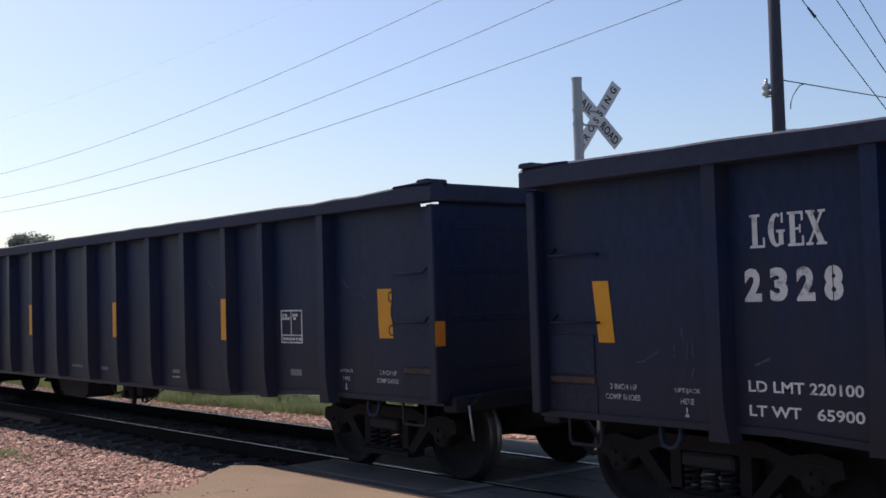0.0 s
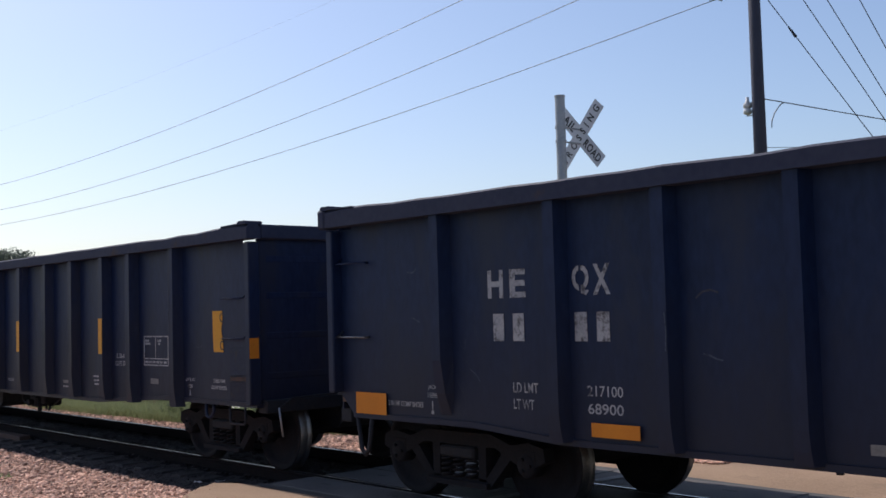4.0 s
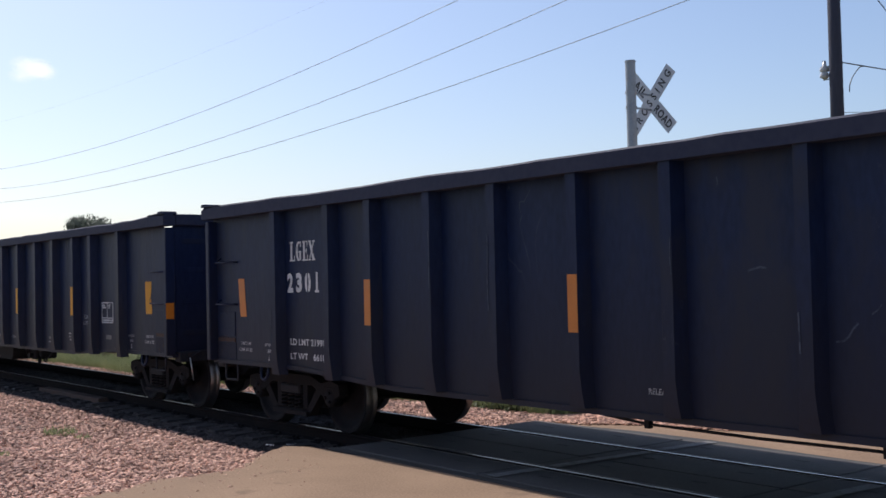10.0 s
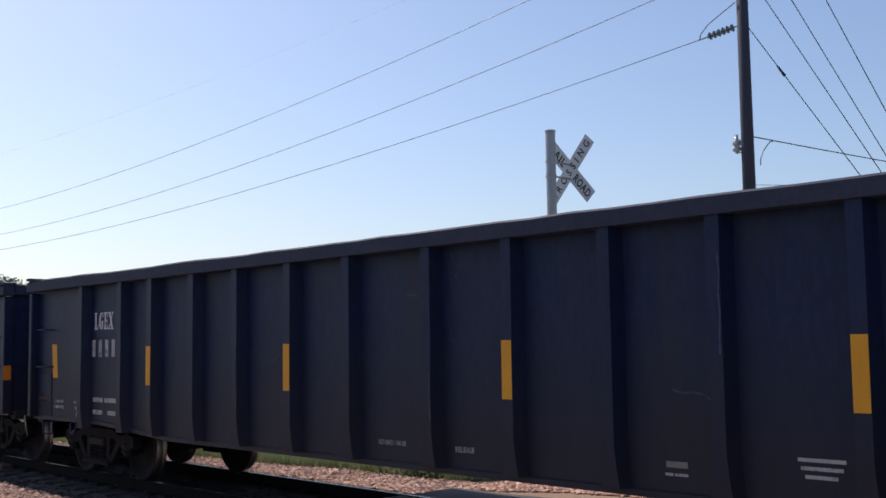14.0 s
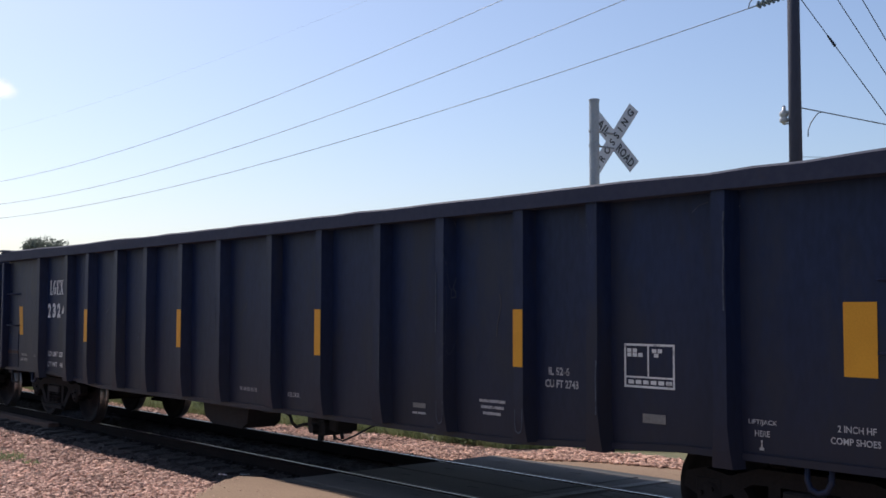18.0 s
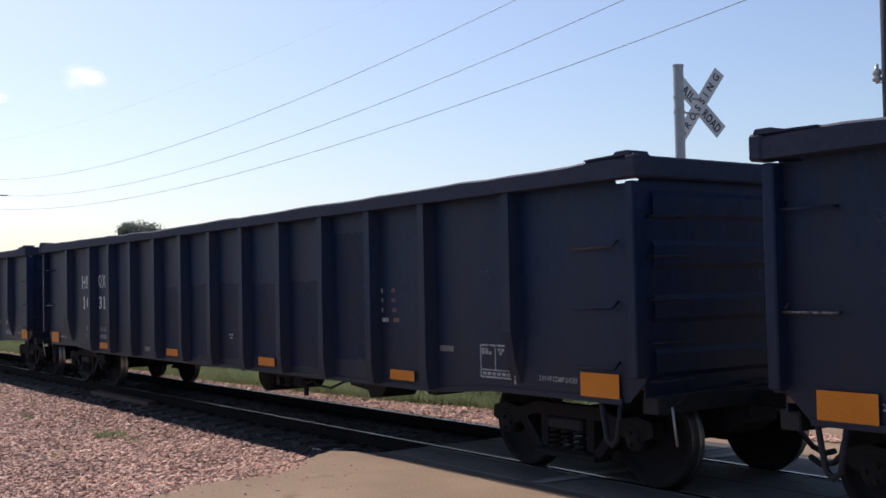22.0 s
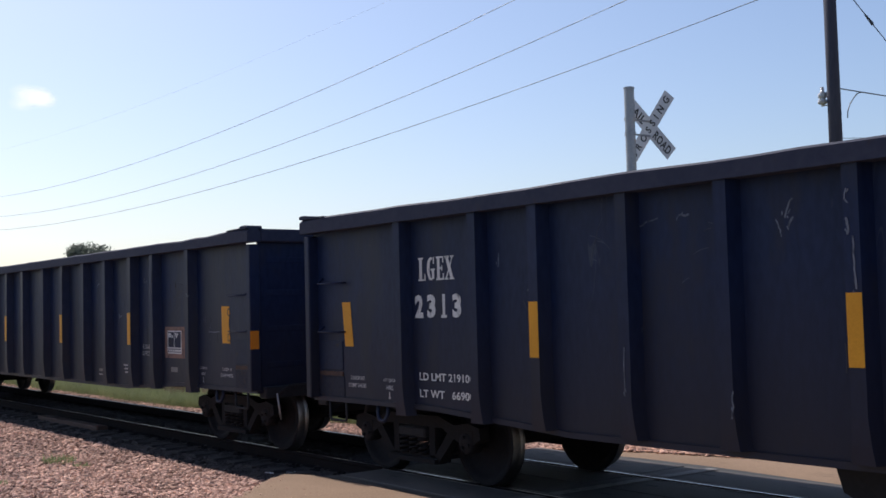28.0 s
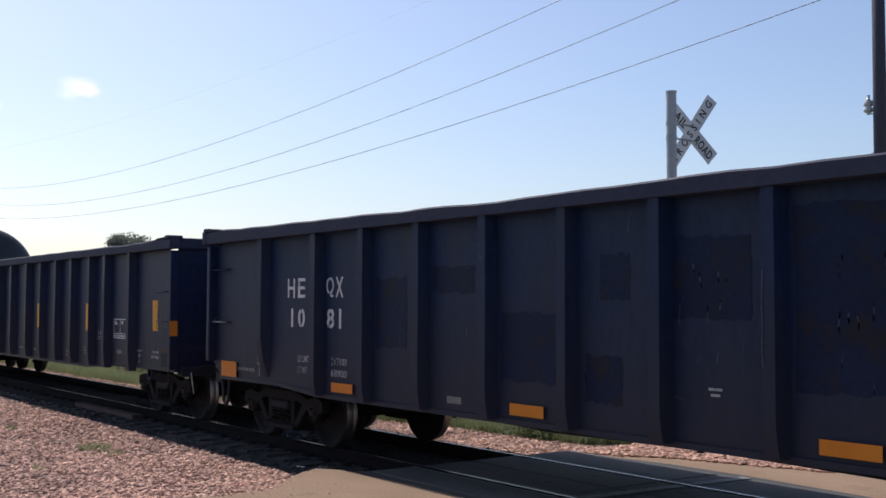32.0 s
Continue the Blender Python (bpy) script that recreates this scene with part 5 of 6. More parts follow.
def rubbed(car, x0, x1, z0, z1, count, seed):
    """Many short upright rub marks in one place."""
    rng = random.Random(seed)
    for _ in range(count):
        pts = [(0.0, 0.0)]
        for _ in range(rng.randint(1, 3)):
            pts.append((pts[-1][0] + rng.uniform(-.012, .012), pts[-1][1] + rng.uniform(.015, .05)))
        on_side("rub_mark", stroke(pts, rng.uniform(.004, .012), FLECK if rng.random() < .4 else SCRAPE), car, rng.uniform(x0, x1), rng.uniform(z0, z1), SHEET - .002)


def arcs(car, cx, cz, count, seed):
    """Fine curved scratches swung across the paint."""
    rng = random.Random(seed)
    for _ in range(count):
        r, a0 = rng.uniform(.12, .38), rng.uniform(20, 110)
        pts = [(r * math.cos(radians(a0 + 9 * k)), r * .8 * math.sin(radians(a0 + 9 * k))) for k in range(rng.randint(3, 7))]
        on_side("scratch", stroke(pts, rng.uniform(.004, .008), FLECK), car, cx + rng.uniform(-.25, .25), cz + rng.uniform(-.3, .2), SHEET - .002)


CHIPS = {"2312": ((2.24, 2.03, 0, .05, 0), (2.33, 2.01, 10, .06, 0), (2.42, 1.85, 30, .06, 0), (2.46, 1.27, 40, .09, 0), (1.76, 1.63, 15, .03, 0), (1.12, 1.50, 90, .03, 0), (.88, .77, 88, .20, 0),
                  (.87, 1.10, 85, .06, 0), (2.64, .95, 88, .16, 0), (2.65, 1.15, 80, .05, 0), (4.32, 1.53, 0, .03, 0), (.22, 2.54, 60, .04, 0)),
         "2313": ((-3.66, 1.10, 88, .38, 1), (-2.62, .98, 86, .20, 1), (-1.64, 2.26, 100, .10, 1), (-1.66, 2.48, 80, .07, 1), (-2.2, 2.42, 70, .14, 0), (-3.15, 2.50, 5, .08, 0), (-5.3, 2.2, 85, .12, 0), (-1.60, 1.90, 92, .34, 1), (-2.18, 2.36, 60, .07, 0), (-2.24, 2.30, 110, .09, 0)),
         "2319": ((-1.60, 2.24, 0, .05, 1), (3.05, 2.35, 10, .08, 0), (5.0, 2.32, 8, .09, 0), (6.78, 2.08, 0, .09, 1), (7.2, 1.58, 0, .30, 0), (4.0, 1.8, 20, .10, 0)),
         "2336": ((-6.80, 2.2, 88, .10, 1), (-3.6, 1.9, 90, .2, 1))}


def chips(car, rows):
    """Small pale chips and drips; rows of place, slope, length and whether on a stake."""
    for i, (x, z, slope, size, stake) in enumerate(rows):
        d = radians(slope)
        rng = random.Random(i + size)
        n = 3 if size < .08 else 6
        j = .010 if size < .3 else .005
        pts = [(size * k / n * math.cos(d) + rng.uniform(-j, j), size * k / n * math.sin(d) + rng.uniform(-j, j)) for k in range(n + 1)]
        on_side("paint_chip", stroke(pts, .008 + .004 * (i % 3), CHIP), car, x, z, FACE if stake else SHEET - .002)
        for k in range(2):
            bit = [(rng.uniform(-.03, .03), rng.uniform(-.04, .08))]
            bit.append((bit[0][0] + rng.uniform(-.02, .02), bit[0][1] + rng.uniform(.008, .03)))
            on_side("paint_chip", stroke(bit, rng.uniform(.005, .010), CHIP), car, x, z, FACE if stake else SHEET - .002)


RUBS = {"1031": ((-8.3, -7.1, 1.15, 2.35, 34), (-2.0, -1.3, 1.05, 1.7, 14), (-.9, .9, .95, 1.75, 22), (1.3, 2.0, 1.2, 1.8, 10)), "1056": ((7.1, 8.2, 1.3, 2.3, 12), (.2, .9, 1.4, 2.2, 12)),
        "1081": ((.15, .85, 1.2, 2.2, 14), (1.3, 2.1, 1.1, 2.3, 14)), "2328": ((-7.2, -6.9, 1.1, 1.5, 6),), "2319": ((6.9, 7.5, 1.4, 1.75, 18), (5.8, 6.2, 1.6, 2.3, 8))}
ARCS = {"2301": ((4.9, 1.9, 7), (6.1, 2.1, 8), (7.2, 1.9, 9), (2.2, 2.0, 4), (3.2, 2.05, 4)), "2309": ((-2.3, 2.0, 6), (-1.2, 1.95, 5)), "2345": ((2.2, 1.9, 6), (3.3, 1.85, 5)),
        "2319": ((6.2, 2.0, 5),), "2313": ((-2.8, 2.2, 4), (-4.1, 2.1, 3)), "2312": ((-3.1, 2.1, 6), (-.4, 1.9, 4)), "2324": ((-4.9, 2.0, 4), (-3.2, 2.0, 3))}


def streaks(car, seed, xs):
    """Pale worn streaks down the edges of some stakes."""
    rng = random.Random(seed)
    for x in xs:
        if rng.random() < .55:
            z = rng.uniform(.98, 1.9)
            pts = [(rng.uniform(-.006, .006), .14 * k) for k in range(rng.randint(3, 6))]
            on_side("streak", stroke(pts, rng.uniform(.006, .014), FLECK), car, x + rng.choice((-.045, .045)), z, FACE)


def repaint(car, rows):
    """Fresh black paint rolled over parts of a side."""
    for x0, x1, z0, z1 in rows:
        on_side("paint_patch", rolled_patch(x1 - x0, z1 - z0, x0 + z0), car, x0, z0, SHEET - .0025, "patch of fresh black paint")


def brown_surround(car):
    on_side("paint_patch", sheeting(.66, .45, REDDISH), car, 5.75, 1.20, SHEET - .0025, "patch of brown primer round the data box")
    on_side("paint_patch", sheeting(.47, .33, PATCH), car, 5.84, 1.265, SHEET - .0005, "black field of the data box")


def hand_brake(car, e, L, y=-.12):
    bm = bmesh.new()
    m = Matrix.Translation((e * (L + .16), y, 2.52)) @ Matrix.Rotation(radians(90), 4, "Y")
    for i in range(20):
        a, b = 2 * math.pi * i / 20, 2 * math.pi * (i + 1) / 20
        tube(bm, m @ Vector((.27 * math.cos(a), .27 * math.sin(a), 0)), m @ Vector((.27 * math.cos(b), .27 * math.sin(b), 0)), .014, n=6)
    for i in range(5):
        a = 2 * math.pi * i / 5
        tube(bm, m @ Vector((0, 0, 0)), m @ Vector((.27 * math.cos(a), .27 * math.sin(a), 0)), .010, n=5)
    box(bm, e * (L + .02), e * (L + .14), y - .12, y + .12, 2.26, 2.66, .02)
    part("hand_brake", bm, WORN, car, "spoked hand brake wheel on the car's end")


# marks and, where the writing cannot be made out, nothing
CARS = [("L", "2328", "220100", "65900", 1.99, 1), ("L", "2336", "219100", "66900", -16.42, 1), ("H", "", "217100", "68900", -34.87, 0),
        ("L", "2309", "219900", "66100", -53.62, 1), ("H", "1074", "217100", "68900", -72.05, 0), ("L", "2301", "219900", "66100", -90.41, 0),
        ("L", "2345", "219800", "66200", -108.90, 1), ("L", "", "", "", -127.35, 0), ("L", "2312", "218900", "67100", -145.55, 0),
        ("L", "2324", "220000", "66000", -164.04, 1), ("H", "1056", "217200", "68800", -182.53, 0), ("H", "1031", "217100", "68900", -201.14, 1),
        ("H", "", "217100", "68900", -219.71, 0), ("L", "2313", "219100", "66900", -238.35, 1), ("L", "2319", "219400", "66600", -256.88, 0),
        ("H", "1081", "217100", "68900", -275.39, 0), ("L", "", "", "", -293.98, 0)]

PATCHES = {"1081": [(-2.08, -1.30, 1.14, 1.79), (-.73, -.38, 1.91, 2.29), (.10, .86, 1.75, 2.40), (-.92, -.47, 1.02, 1.43), (-3.2, -2.5, 1.98, 2.26), (-4.3, -3.69, 1.38, 2.16),
                    (1.24, 2.06, 1.25, 2.58)],
           "1031": [(-2.1, -1.25, .86, 1.92), (-.97, -.12, .86, 1.95), (.12, .97, .86, 1.95), (1.25, 2.1, .95, 1.93), (2.37, 3.2, .86, 1.94), (3.5, 4.3, 1.0, 2.5)],
           "1056": [(-4.33, -3.55, 1.45, 2.2), (-3.2, -2.42, 1.45, 2.42), (-2.08, -1.3, 1.4, 2.35), (-.92, -.3, 1.3, 2.1), (.15, .9, 1.0, 2.35), (-5.4, -4.62, 1.35, 2.45)],
           "1074": [(-5.42, -4.62, 1.88, 2.5), (-6.5, -5.68, 1.88, 2.35)]}


def train():
    proto = {}
    cars = []
    for kind, number, limit, weight, x, gear in CARS:
        if kind not in proto:
            ob, L = gondola(kind)
            proto[kind] = (ob, L)
        else:
            ob, L = copy_thing(proto[kind][0], Matrix()), proto[kind][1]
        cars.append((ob, x, L))
    for (ob, x, L), (kind, number, limit, weight, _, gear) in zip(cars, CARS):
        if kind == "L":
            dress_l(ob, number, limit, weight)
            tagged(ob, "black open gondola car with tall yellow reflective stripes" + (" and white number" if number else ""), "freight car", "cars of the train")
        else:
            dress_h(ob, number, limit, weight, number == "1074")
            tagged(ob, "faded black open gondola car with low orange reflective strips", "freight car", "cars of the train")
        if gear:
            brake_gear(ob, kind)
        if number == "2301":
            low_pipe(ob)
        if number == "1081":
            brake_rod(ob)
        if number == "2324":
            worn_feet(ob)
        if number == "2319":
            brown_surround(ob)
        if number == "2312":
            scrapes(ob)
        scuffs(ob, int(-x * 10))
        streaks(ob, int(-x * 7), [s * d for s in (-1, 1) for d in ((.60, 2.67, 3.65, 5.54, 6.75) if kind == "L" else (1.1, 2.23, 3.36, 4.46, 5.55))])
        repaint(ob, PATCHES.get(number, ()))
        chips(ob, CHIPS.get(number, ()))
        for k, row in enumerate(RUBS.get(number, ())):
            rubbed(ob, *row, 50 + k)
        for k, row in enumerate(ARCS.get(number, ())):
            arcs(ob, *row, 80 + k + int(number))
        hand_brake(ob, 1 if number in ("2301", "1081") else -1, L)
    return cars


CARLIST = train()


def tank_car():
    car = tagged(new("tank_car"), "black round-ended tank car coupled behind the gondolas", "freight car", "cars of the train")
    bm = bmesh.new()
    prof = [(.02, -7.6)] + [(1.5 * math.sin(math.radians(a)), -7.0 - .6 * math.cos(math.radians(a))) for a in (15, 30, 45, 60, 75)] + [(1.5, -7.0), (1.5, 7.0)] \
        + [(1.5 * math.sin(math.radians(a)), 7.0 + .6 * math.cos(math.radians(a))) for a in (75, 60, 45, 30, 15)] + [(.02, 7.6)]
    lathe(bm, prof, Matrix.Translation((0, 0, 2.65)) @ Matrix.Rotation(radians(90), 4, "Y"), 40)
    part("tank", bm, TANKPAINT, car, "black riveted tank")
    bm = bmesh.new()
    box(bm, -8.2, 8.2, -.3, .3, .75, 1.15, .02)
    for e in (-1, 1):
        box(bm, e * 7.6, e * 8.2, -1.45, 1.45, .95, 1.1, .02)
    part("underframe", bm, UNDER, car)
    bm = bmesh.new()
    tube(bm, (0, 0, 4.1), (0, 0, 4.45), .5, n=20)
    part("manway", bm, TANKPAINT, car)
    for e in (-1, 1):
        bm = bmesh.new()
        rod(bm, [(e * 8.1, -1.4, 1.1), (e * 8.1, -1.4, 2.1), (e * 8.1, 1.4, 2.1), (e * 8.1, 1.4, 1.1)], .025, 8)
        part("end_railing", bm, UNDER, car)
        coupler(car, 8.2, e)
        truck(car, e * 6.4)
    return car


CARLIST.append((tank_car(), -310.6, 8.2))


# ---------------------------------------------------------------- crossing sign
def crossbuck():
    root = tagged(new("crossbuck_sign"), "white railroad crossing sign on a grey round steel post", "sign")
    x, y = -10.82, 4.02
    bm = bmesh.new()
    tube(bm, (0, 0, -.35), (0, 0, 5.0), .075, n=20)
    tube(bm, (0, 0, 5.0), (0, 0, 5.025), .082, n=20)
    part("post", bm, GALV, root, "grey galvanised post")
    bm = bmesh.new()
    for z in (4.33, 4.55):
        tube(bm, (0, 0, z - .02), (0, 0, z + .02), .085, n=16)
        box(bm, -.012, .012, .0, .45, z - .012, z + .012)
    part("bracket", bm, GALV, root)
    for a, word in ((48, "CROSSING"), (-48, "RAILROAD")):
        bm = bmesh.new()
        dy = .44 if a > 0 else .435
        box(bm, -.60, .60, -.003, 0, -.112, .112)
        b = part("blade", bm, SIGN, root, "white sign blade with black letters")
        b.matrix_basis = pose(0, dy - (.004 if a > 0 else 0), 4.455) @ pose(0, 0, 0, 0, -a, 0)
        rows = [(word, -.545, 1.09, 1.9)] if a > 0 else [(word[:4], -.55, .40, 1.08), (word[4:], .14, .42, 1.08)]
        for text, x0, wide, gap in rows:
            for me in pieces(letters(text, .132, wide, BLACK, .030, .001, gap)):
                part("letter", me, None, b).location = (x0, -.0045, -.066)
    root.matrix_basis = pose(x, y, 0, 0, .0, 0)


crossbuck()


# ---------------------------------------------------------------- power line
POLE = (-14.2, 14.9)


def sagged(a, b, sag, n=26):
    a, b = Vector(a), Vector(b)
    return [a.lerp(b, i / n) - Vector((0, 0, 4 * sag * (i / n) * (1 - i / n))) for i in range(n + 1)]


def wire(pts, r, label, name="overhead_wire"):
    cu = bpy.data.curves.new(name, "CURVE")
    cu.dimensions = "3D"
    cu.bevel_depth = r
    cu.bevel_resolution = 1
    sp = cu.splines.new("POLY")
    sp.points.add(len(pts) - 1)
    for p, v in zip(sp.points, pts):
        p.co = (*v, 1)
    cu.materials.append(WIRE)
    return tagged(new(name, cu), label, "wire", "overhead wires")


def strain_insulator(parent, p, q):
    """A string of porcelain discs from p to q."""
    p, q = Vector(p), Vector(q)
    bm = bmesh.new()
    tube(bm, p, q, .018, n=6)
    for i in range(6):
        c = p.lerp(q, .16 + .115 * i)
        d = (q - p).normalized()
        tube(bm, c - d * .02, c + d * .045, .10, .05, n=14)
    part("strain_insulator", bm, GLASSY, parent, "string of grey-green insulator discs")


def utility_pole(x, y, top, heights, arms):
    root = tagged(new("utility_pole"), "tall dark weathered wooden utility pole", "utility pole", "poles of the power line")
    root.matrix_basis = pose(x, y, -.35)
    bm = bmesh.new()
    bmesh.ops.create_cone(bm, cap_ends=True, segments=18, radius1=.175, radius2=.125, depth=top, matrix=Matrix.Translation((0, 0, top / 2)))
    for f in bm.faces:
        f.smooth = len(f.verts) == 4
    part("pole", bm, POLEWOOD, root)
    for h in heights:
        z = h + .35
        if arms:
            strain_insulator(root, (-.14, 0, z + .0), (-1.25, 0, z - .11))
            bm = bmesh.new()
            rod(bm, [(-1.25, 0, z - .11), (-1.22, 0, z + .02), (-1.0, 0, z + .22), (-.6, 0, z + .42), (-.1, -.15, z + .55)], .012, 6)
            part("jumper", bm, WIRE, root)
        else:
            bm = bmesh.new()
            sd = 1 if 9.8 < h < 11 else -1
            tube(bm, (0, sd * .1, z - .05), (0, sd * .9, z), .035, n=8)
            for q in range(5):
                tube(bm, (0, sd * (.3 + .12 * q), z - .03), (0, sd * (.35 + .12 * q), z - .03), .085, .05, n=10)
            part("post_insulator", bm, GLASSY, root, "grey horizontal post insulator")
    return root


near_pole = utility_pole(*POLE, 14.6, (9.52, 11.0, 12.52), True)
bm = bmesh.new()
lathe(bm, [(.03, 0), (.085, .03), (.085, .09), (.05, .11), (.085, .14), (.085, .20), (.04, .24), (.03, .33)], Matrix.Translation((-.27, -.05, 6.74)) @ Matrix.Diagonal((1.25, 1.25, 1.3, 1)), 14)
part("spool_insulator", bm, PORCELAIN, near_pole, "white porcelain spool insulator")
bm = bmesh.new()
rod(bm, [(-.27, -.05, 6.78), (-.27, -.05, 7.16)], .014, 6)
rod(bm, [(-.10, -.05, 6.72), (-.30, -.05, 6.72)], .016, 6)
rod(bm, [(-.10, -.05, 7.02), (-.30, -.05, 7.02)], .016, 6)
part("bracket", bm, GALV, near_pole)
utility_pole(-97.1, 14.9, 15.5, (9.21, 10.42, 11.73), False)

ax = POLE[0]
wire(sagged((ax, 14.9, 13.85), (-97.1, 14.9, 15.0), 1.4), .0018, "very thin shield wire along the pole tops")
for zn, zf, sag in ((9.41, 9.21, 1.75), (10.94, 10.42, 2.22), (12.52, 11.73, 2.14)):
    wire(sagged((ax - 1.25, 14.9, zn), (-97.1, 14.9, zf), sag), .0105, "thin power line wire sagging along the railway")
guys = []
for h, x1 in ((9.48, -7.49), (10.90, -7.50), (12.15, -7.56), (14.2, -7.5)):
    guys.append(wire([(ax + .1, 14.9, h), (x1, 14.9, -.4)], .011, "taut steel guy wire of the utility pole", "guy_wire"))
bm = bmesh.new()
tube(bm, (ax + .88, 14.9, 8.31), (ax + 1.06, 14.9, 8.04), .022, .038, n=8)
part("insulator", bm, BLACK, guys[0], "small dark guy insulator")
wire(sagged((ax + .18, 14.9, 6.71), (ax + .3, 62, 8.4), .28), .014, "twisted service cable leaving the pole", "service_cable")
wire([(ax + .2, 15.8, 6.72), (ax + .22, 15.55, 6.66), (ax + .23, 15.4, 6.56), (ax + .23, 15.2, 6.38), (ax + .25, 15.05, 6.18), (ax + .27, 15.0, 6.02)], .013,
     "drooping end of the service cable", "service_cable")
wire(sagged((ax + .1, 14.9, 5.55), (ax + .1, 62, 10.0), .1), .007, "thin telephone wire leaving the pole", "telephone_wire")
wire(sagged((ax - .1, 14.9, 5.5), (-30, 19, 2.0), .4), .007, "thin telephone wire leaving the pole", "telephone_wire")


# ---------------------------------------------------------------- trees and distance
def tree(x, y, top, r, seed, leaves=9000):
    rng = np.random.default_rng(seed)
    root = tagged(new("tree"), "broad leafy tree far beyond the railway", "tree", "far trees")
    root.matrix_basis = pose(x, y, -.34)
    bm = bmesh.new()
    tube(bm, (0, 0, 0), (0, 0, top * .45), r * .10, r * .07, n=12)
    clumps = []
    for i in range(13):
        a = i * 2.4
        rr = r * (.25 + .6 * rng.random())
        z = top * (.52 + .36 * rng.random())
        if i == 0:
            rr, z = 0, top * .84
        p = (rr * math.cos(a), rr * math.sin(a), z)
        tube(bm, (0, 0, top * (.25 + .2 * rng.random())), p, r * .045, r * .012, n=7)
        clumps.append((p, r * (.28 + .22 * rng.random())))
    part("trunk", bm, BARK, root)
    vs = []
    per = leaves // len(clumps)
    for p, cr in clumps:
        d = rng.normal(0, 1, (per, 3))
        d /= np.linalg.norm(d, axis=1)[:, None]
        q = np.array(p) + d * (cr * rng.uniform(.3, 1.08, per))[:, None] * np.array((1, 1, .8))
        vs.append(q[:, None] + rng.normal(0, .11, (per, 3, 3)))
    v = np.concatenate(vs).reshape(-1, 3)
    v[:, 2] = np.minimum(v[:, 2], top * 1.0 + rng.uniform(-.5, 0, len(v)))
    part("crown", raw("crown", v.tolist(), np.arange(len(v)).reshape(-1, 3).tolist(), LEAF), None, root)


tree(-131.3, 39.8, 11.6, 3.7, 1, 12000)
tree(-123.2, 39.8, 10.7, 1.35, 2, 3500)
tree(-138.2, 39.8, 10.1, 1.5, 5, 1500)
tree(-146.2, 30.2, 8.9, .45, 3, 500)
tree(-144.6, 30.2, 8.5, .35, 4, 400)

bm = bmesh.new()
slab(bm, [(-140, 4.2), (-30, 4.55), (-21, 5.4), (-17, 7.0), (-17, 8.4), (-23, 7.4), (-140, 7.2)], "z", -.34, -.32)
thing("gravel_lane", bm, PALE, "pale gravel lane beyond the grass verge", "road", kind="structure")


def cloud(az, el, w, h, seed):
    """A small fair-weather cloud: a heap of thin puffs, far off."""
    d = 1800.0
    a, e = radians(az), radians(el)
    c = Vector((-math.sin(a) * d, EYE[1] + math.cos(a) * d, EYE[2] + math.tan(e) * d))
    root = tagged(new("cloud"), "small thin white cloud in a hazy blue sky", "cloud", kind="structure")
    root.matrix_basis = Matrix.Translation(c) @ Matrix.Rotation(a, 4, "Z")
    rng = random.Random(seed)
    m = bpy.data.materials.new("cloud_vapour")
    m.use_nodes = True
    nt = m.node_tree
    n, k = nt.nodes, nt.links.new
    glow = n.new("ShaderNodeEmission")
    glow.inputs["Color"].default_value = (1, 1, 1, 1)
    glow.inputs["Strength"].default_value = 1.05
    clear = n.new("ShaderNodeBsdfTransparent")
    blend = n.new("ShaderNodeMixShader")
    k(clear.outputs[0], blend.inputs[1])
    k(glow.outputs[0], blend.inputs[2])
    k(blend.outputs[0], n["Material Output"].inputs["Surface"])
    tc = n.new("ShaderNodeTexCoord")
    ln = n.new("ShaderNodeVectorMath")
    ln.operation = "LENGTH"
    k(tc.outputs["Object"], ln.inputs[0])
    no = n.new("ShaderNodeTexNoise")
    no.inputs["Scale"].default_value = 3.4
    no.inputs["Detail"].default_value = 6
    k(tc.outputs["Object"], no.inputs["Vector"])
    mr = n.new("ShaderNodeMapRange")
    mr.inputs["From Min"].default_value = .15
    mr.inputs["From Max"].default_value = 1.0
    mr.inputs["To Min"].default_value = .75
    mr.inputs["To Max"].default_value = -.15
    k(ln.outputs["Value"], mr.inputs["Value"])
    mu = n.new("ShaderNodeMath")
    mu.operation = "MULTIPLY"
    mu.use_clamp = True
    k(mr.outputs["Result"], mu.inputs[0])
    k(no.outputs["Fac"], mu.inputs[1])
    k(mu.outputs[0], blend.inputs[0])
    n.remove(n["Principled BSDF"])
    for i in range(7):
        bm = bmesh.new()
        r = .62 if i else .8
        bmesh.ops.create_circle(bm, cap_ends=True, segments=24, radius=1.0, matrix=Matrix.Rotation(radians(90), 4, "X"))
        ob = part("puff", bm, m, root)
        x, z = (rng.uniform(-.55, .55), rng.uniform(-.35, .35)) if i else (0, 0)
        ob.matrix_basis = Matrix.Translation((x * w, i * 3.0, z * h)) @ Matrix.Diagonal((r * w, 1, r * h, 1))


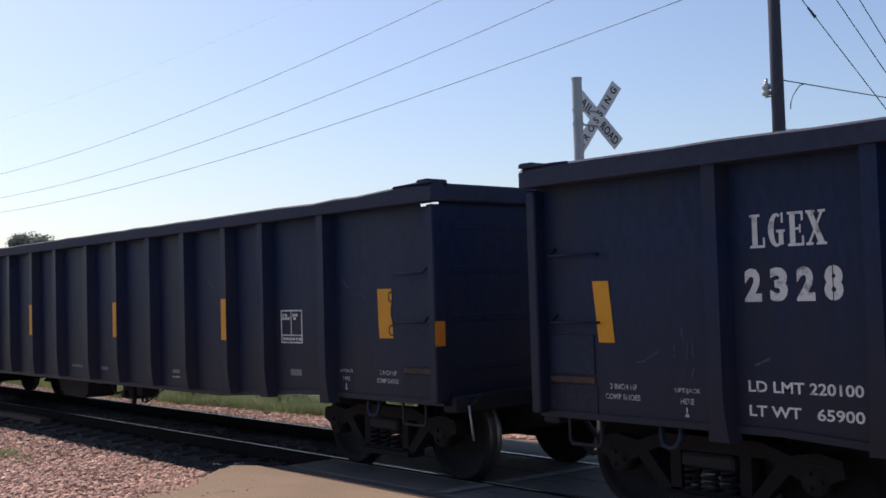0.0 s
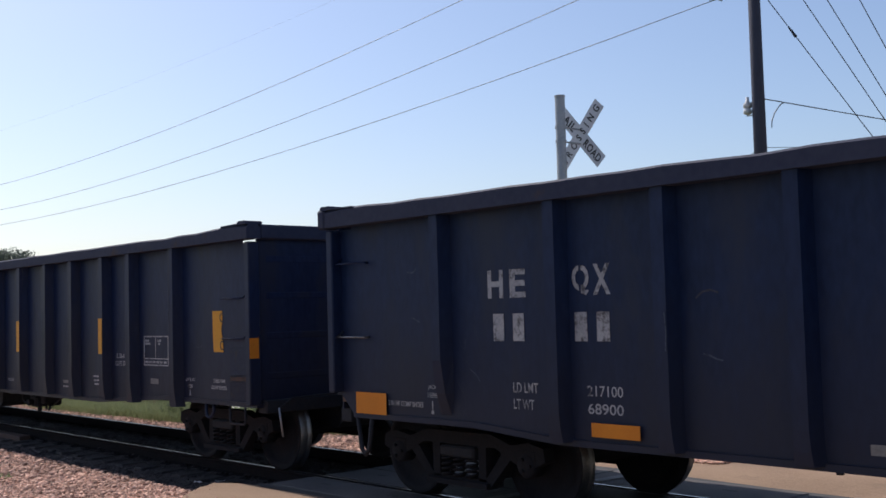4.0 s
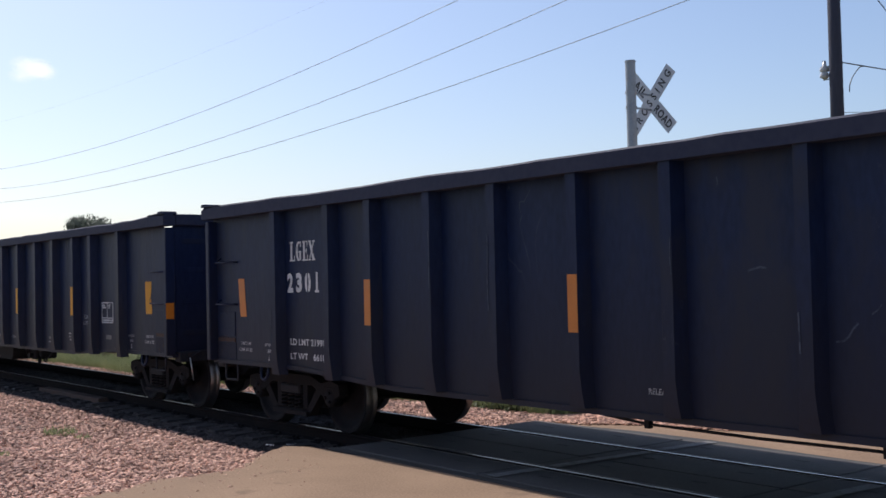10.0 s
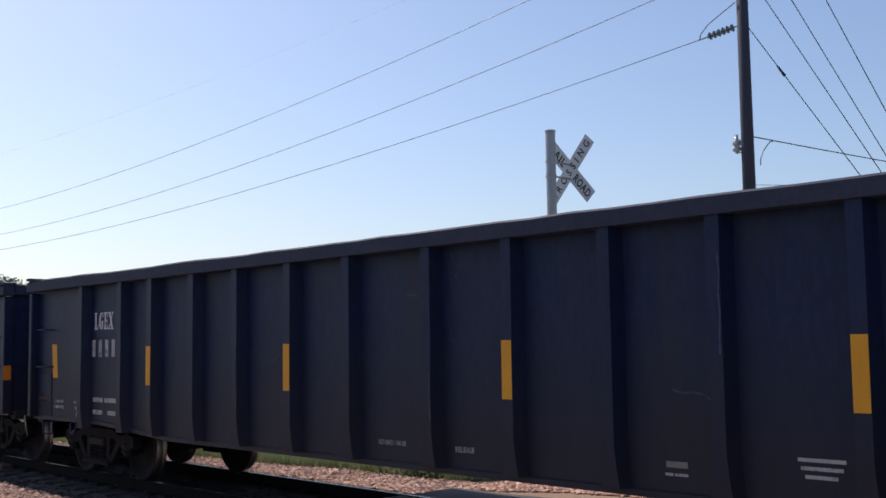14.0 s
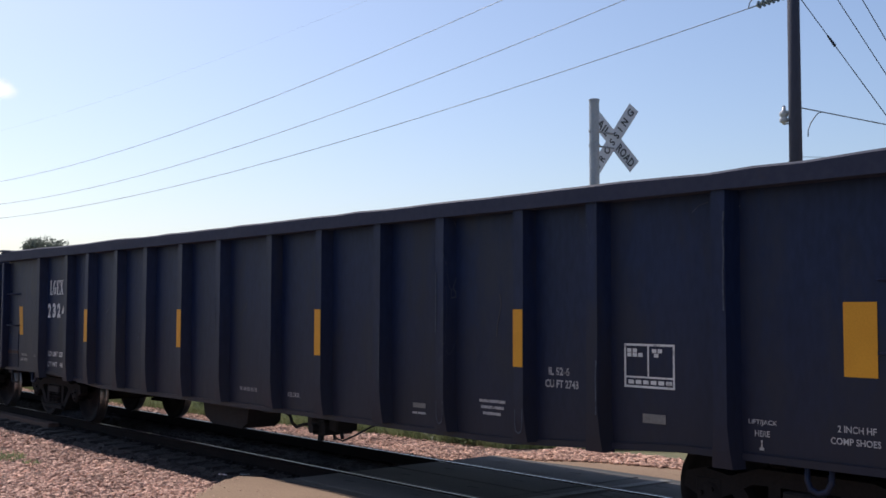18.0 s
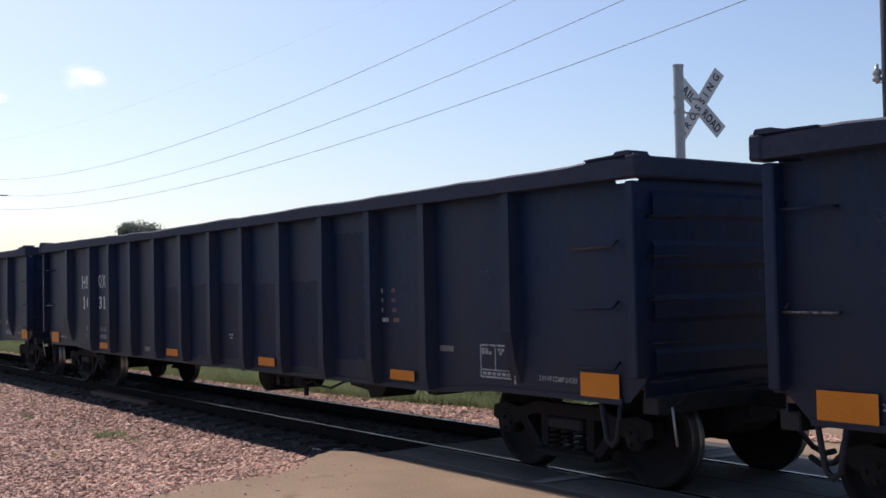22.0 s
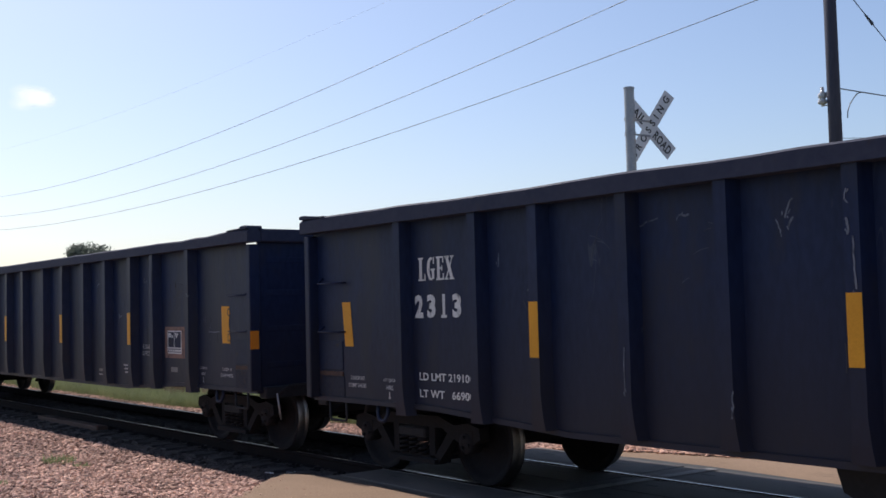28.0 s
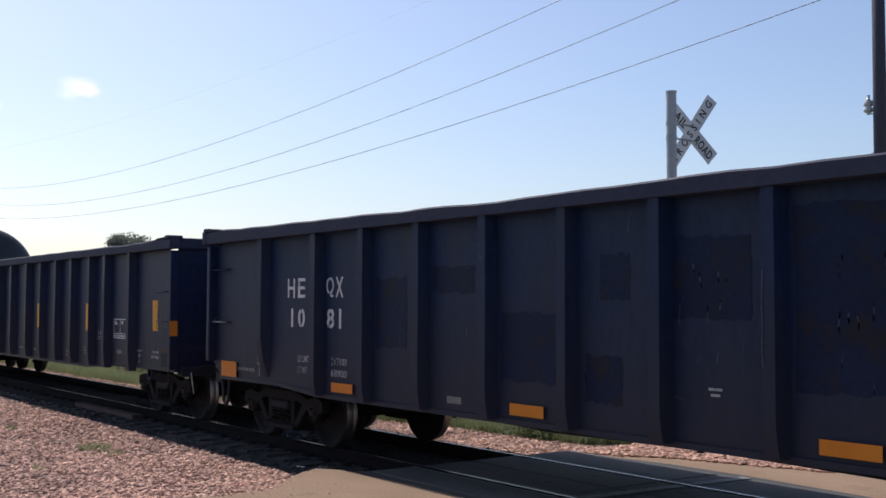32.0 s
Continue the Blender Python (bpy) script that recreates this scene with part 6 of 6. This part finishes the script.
def scrap(x, y, z, turn, seed):
    """A crumpled scrap of pale litter."""
    rng = random.Random(seed)
    bm = bmesh.new()
    n = 4
    vs = [[bm.verts.new((.03 * (i - 2), .012 * (j - 1), rng.uniform(0, .025))) for j in range(3)] for i in range(n + 1)]
    for a, b in zip(vs, vs[1:]):
        for j in range(2):
            bm.faces.new((a[j], a[j + 1], b[j + 1], b[j]))
    bmesh.ops.solidify(bm, geom=bm.faces[:], thickness=.004)
    ob = thing("paper_scrap", bm, SIGN, "small crumpled white paper scrap beside the rail", "litter", "litter by the track")
    ob.matrix_basis = pose(x, y, z, 0, 0, turn)


scrap(-11.79, -1.56, -.125, 20, 1)
scrap(-11.62, -1.36, -.125, 75, 2)

DEG = 1800.0 * math.pi / 180
cloud(72.5, 10.85, 1.3 * DEG, .85 * DEG, 1)
cloud(77.3, 9.5, 1.3 * DEG, .7 * DEG, 2)


# ---------------------------------------------------------------- movement
def rolled(t):
    """How far the train has gone, in metres."""
    u = t / 32
    return 277.274 * u - 13.163 * u * u + 5.236 * u ** 3


# slack in the couplers: the train surges a few centimetres about its even pace
SURGE = {0: .150, 1: -.012, 2: -.064, 5: -.010, 6: .010, 7: -.04, 8: -.08, 9: -.117, 10: -.025, 11: .004, 12: .049, 13: .150, 16: .075, 17: .116,
         18: -.094, 19: -.065, 20: -.010, 21: -.009, 22: .017, 23: -.005, 24: .005, 27: -.030, 28: -.009, 29: .012, 30: .012, 31: -.003, 32: .018}


def motions():
    for car, x, half in CARLIST:
        walk(car, [(t * 1.0, pose(x + rolled(t) + SURGE[t], 0, 0)) for t in SURGE])
        sight = [t / 12.5 for t in range(0, 401) if -44 < x + rolled(t / 12.5) < 12]
        times = sorted({0.0, 32.0, *sight})
        first, last = (sight[0], sight[-1]) if sight else (0.0, 0.0)
        for tr in [o for o in car.children if o.name.startswith("truck")]:
            for w in [o for o in tr.children if o.name.startswith("wheelset")]:
                lx = w.location.x
                walk(w, [(t, pose(lx, 0, .457, 0, math.degrees(((rolled(min(max(t, first), last)) - rolled(first)) / .457) % (2 * math.pi)), 0)) for t in times])


motions()
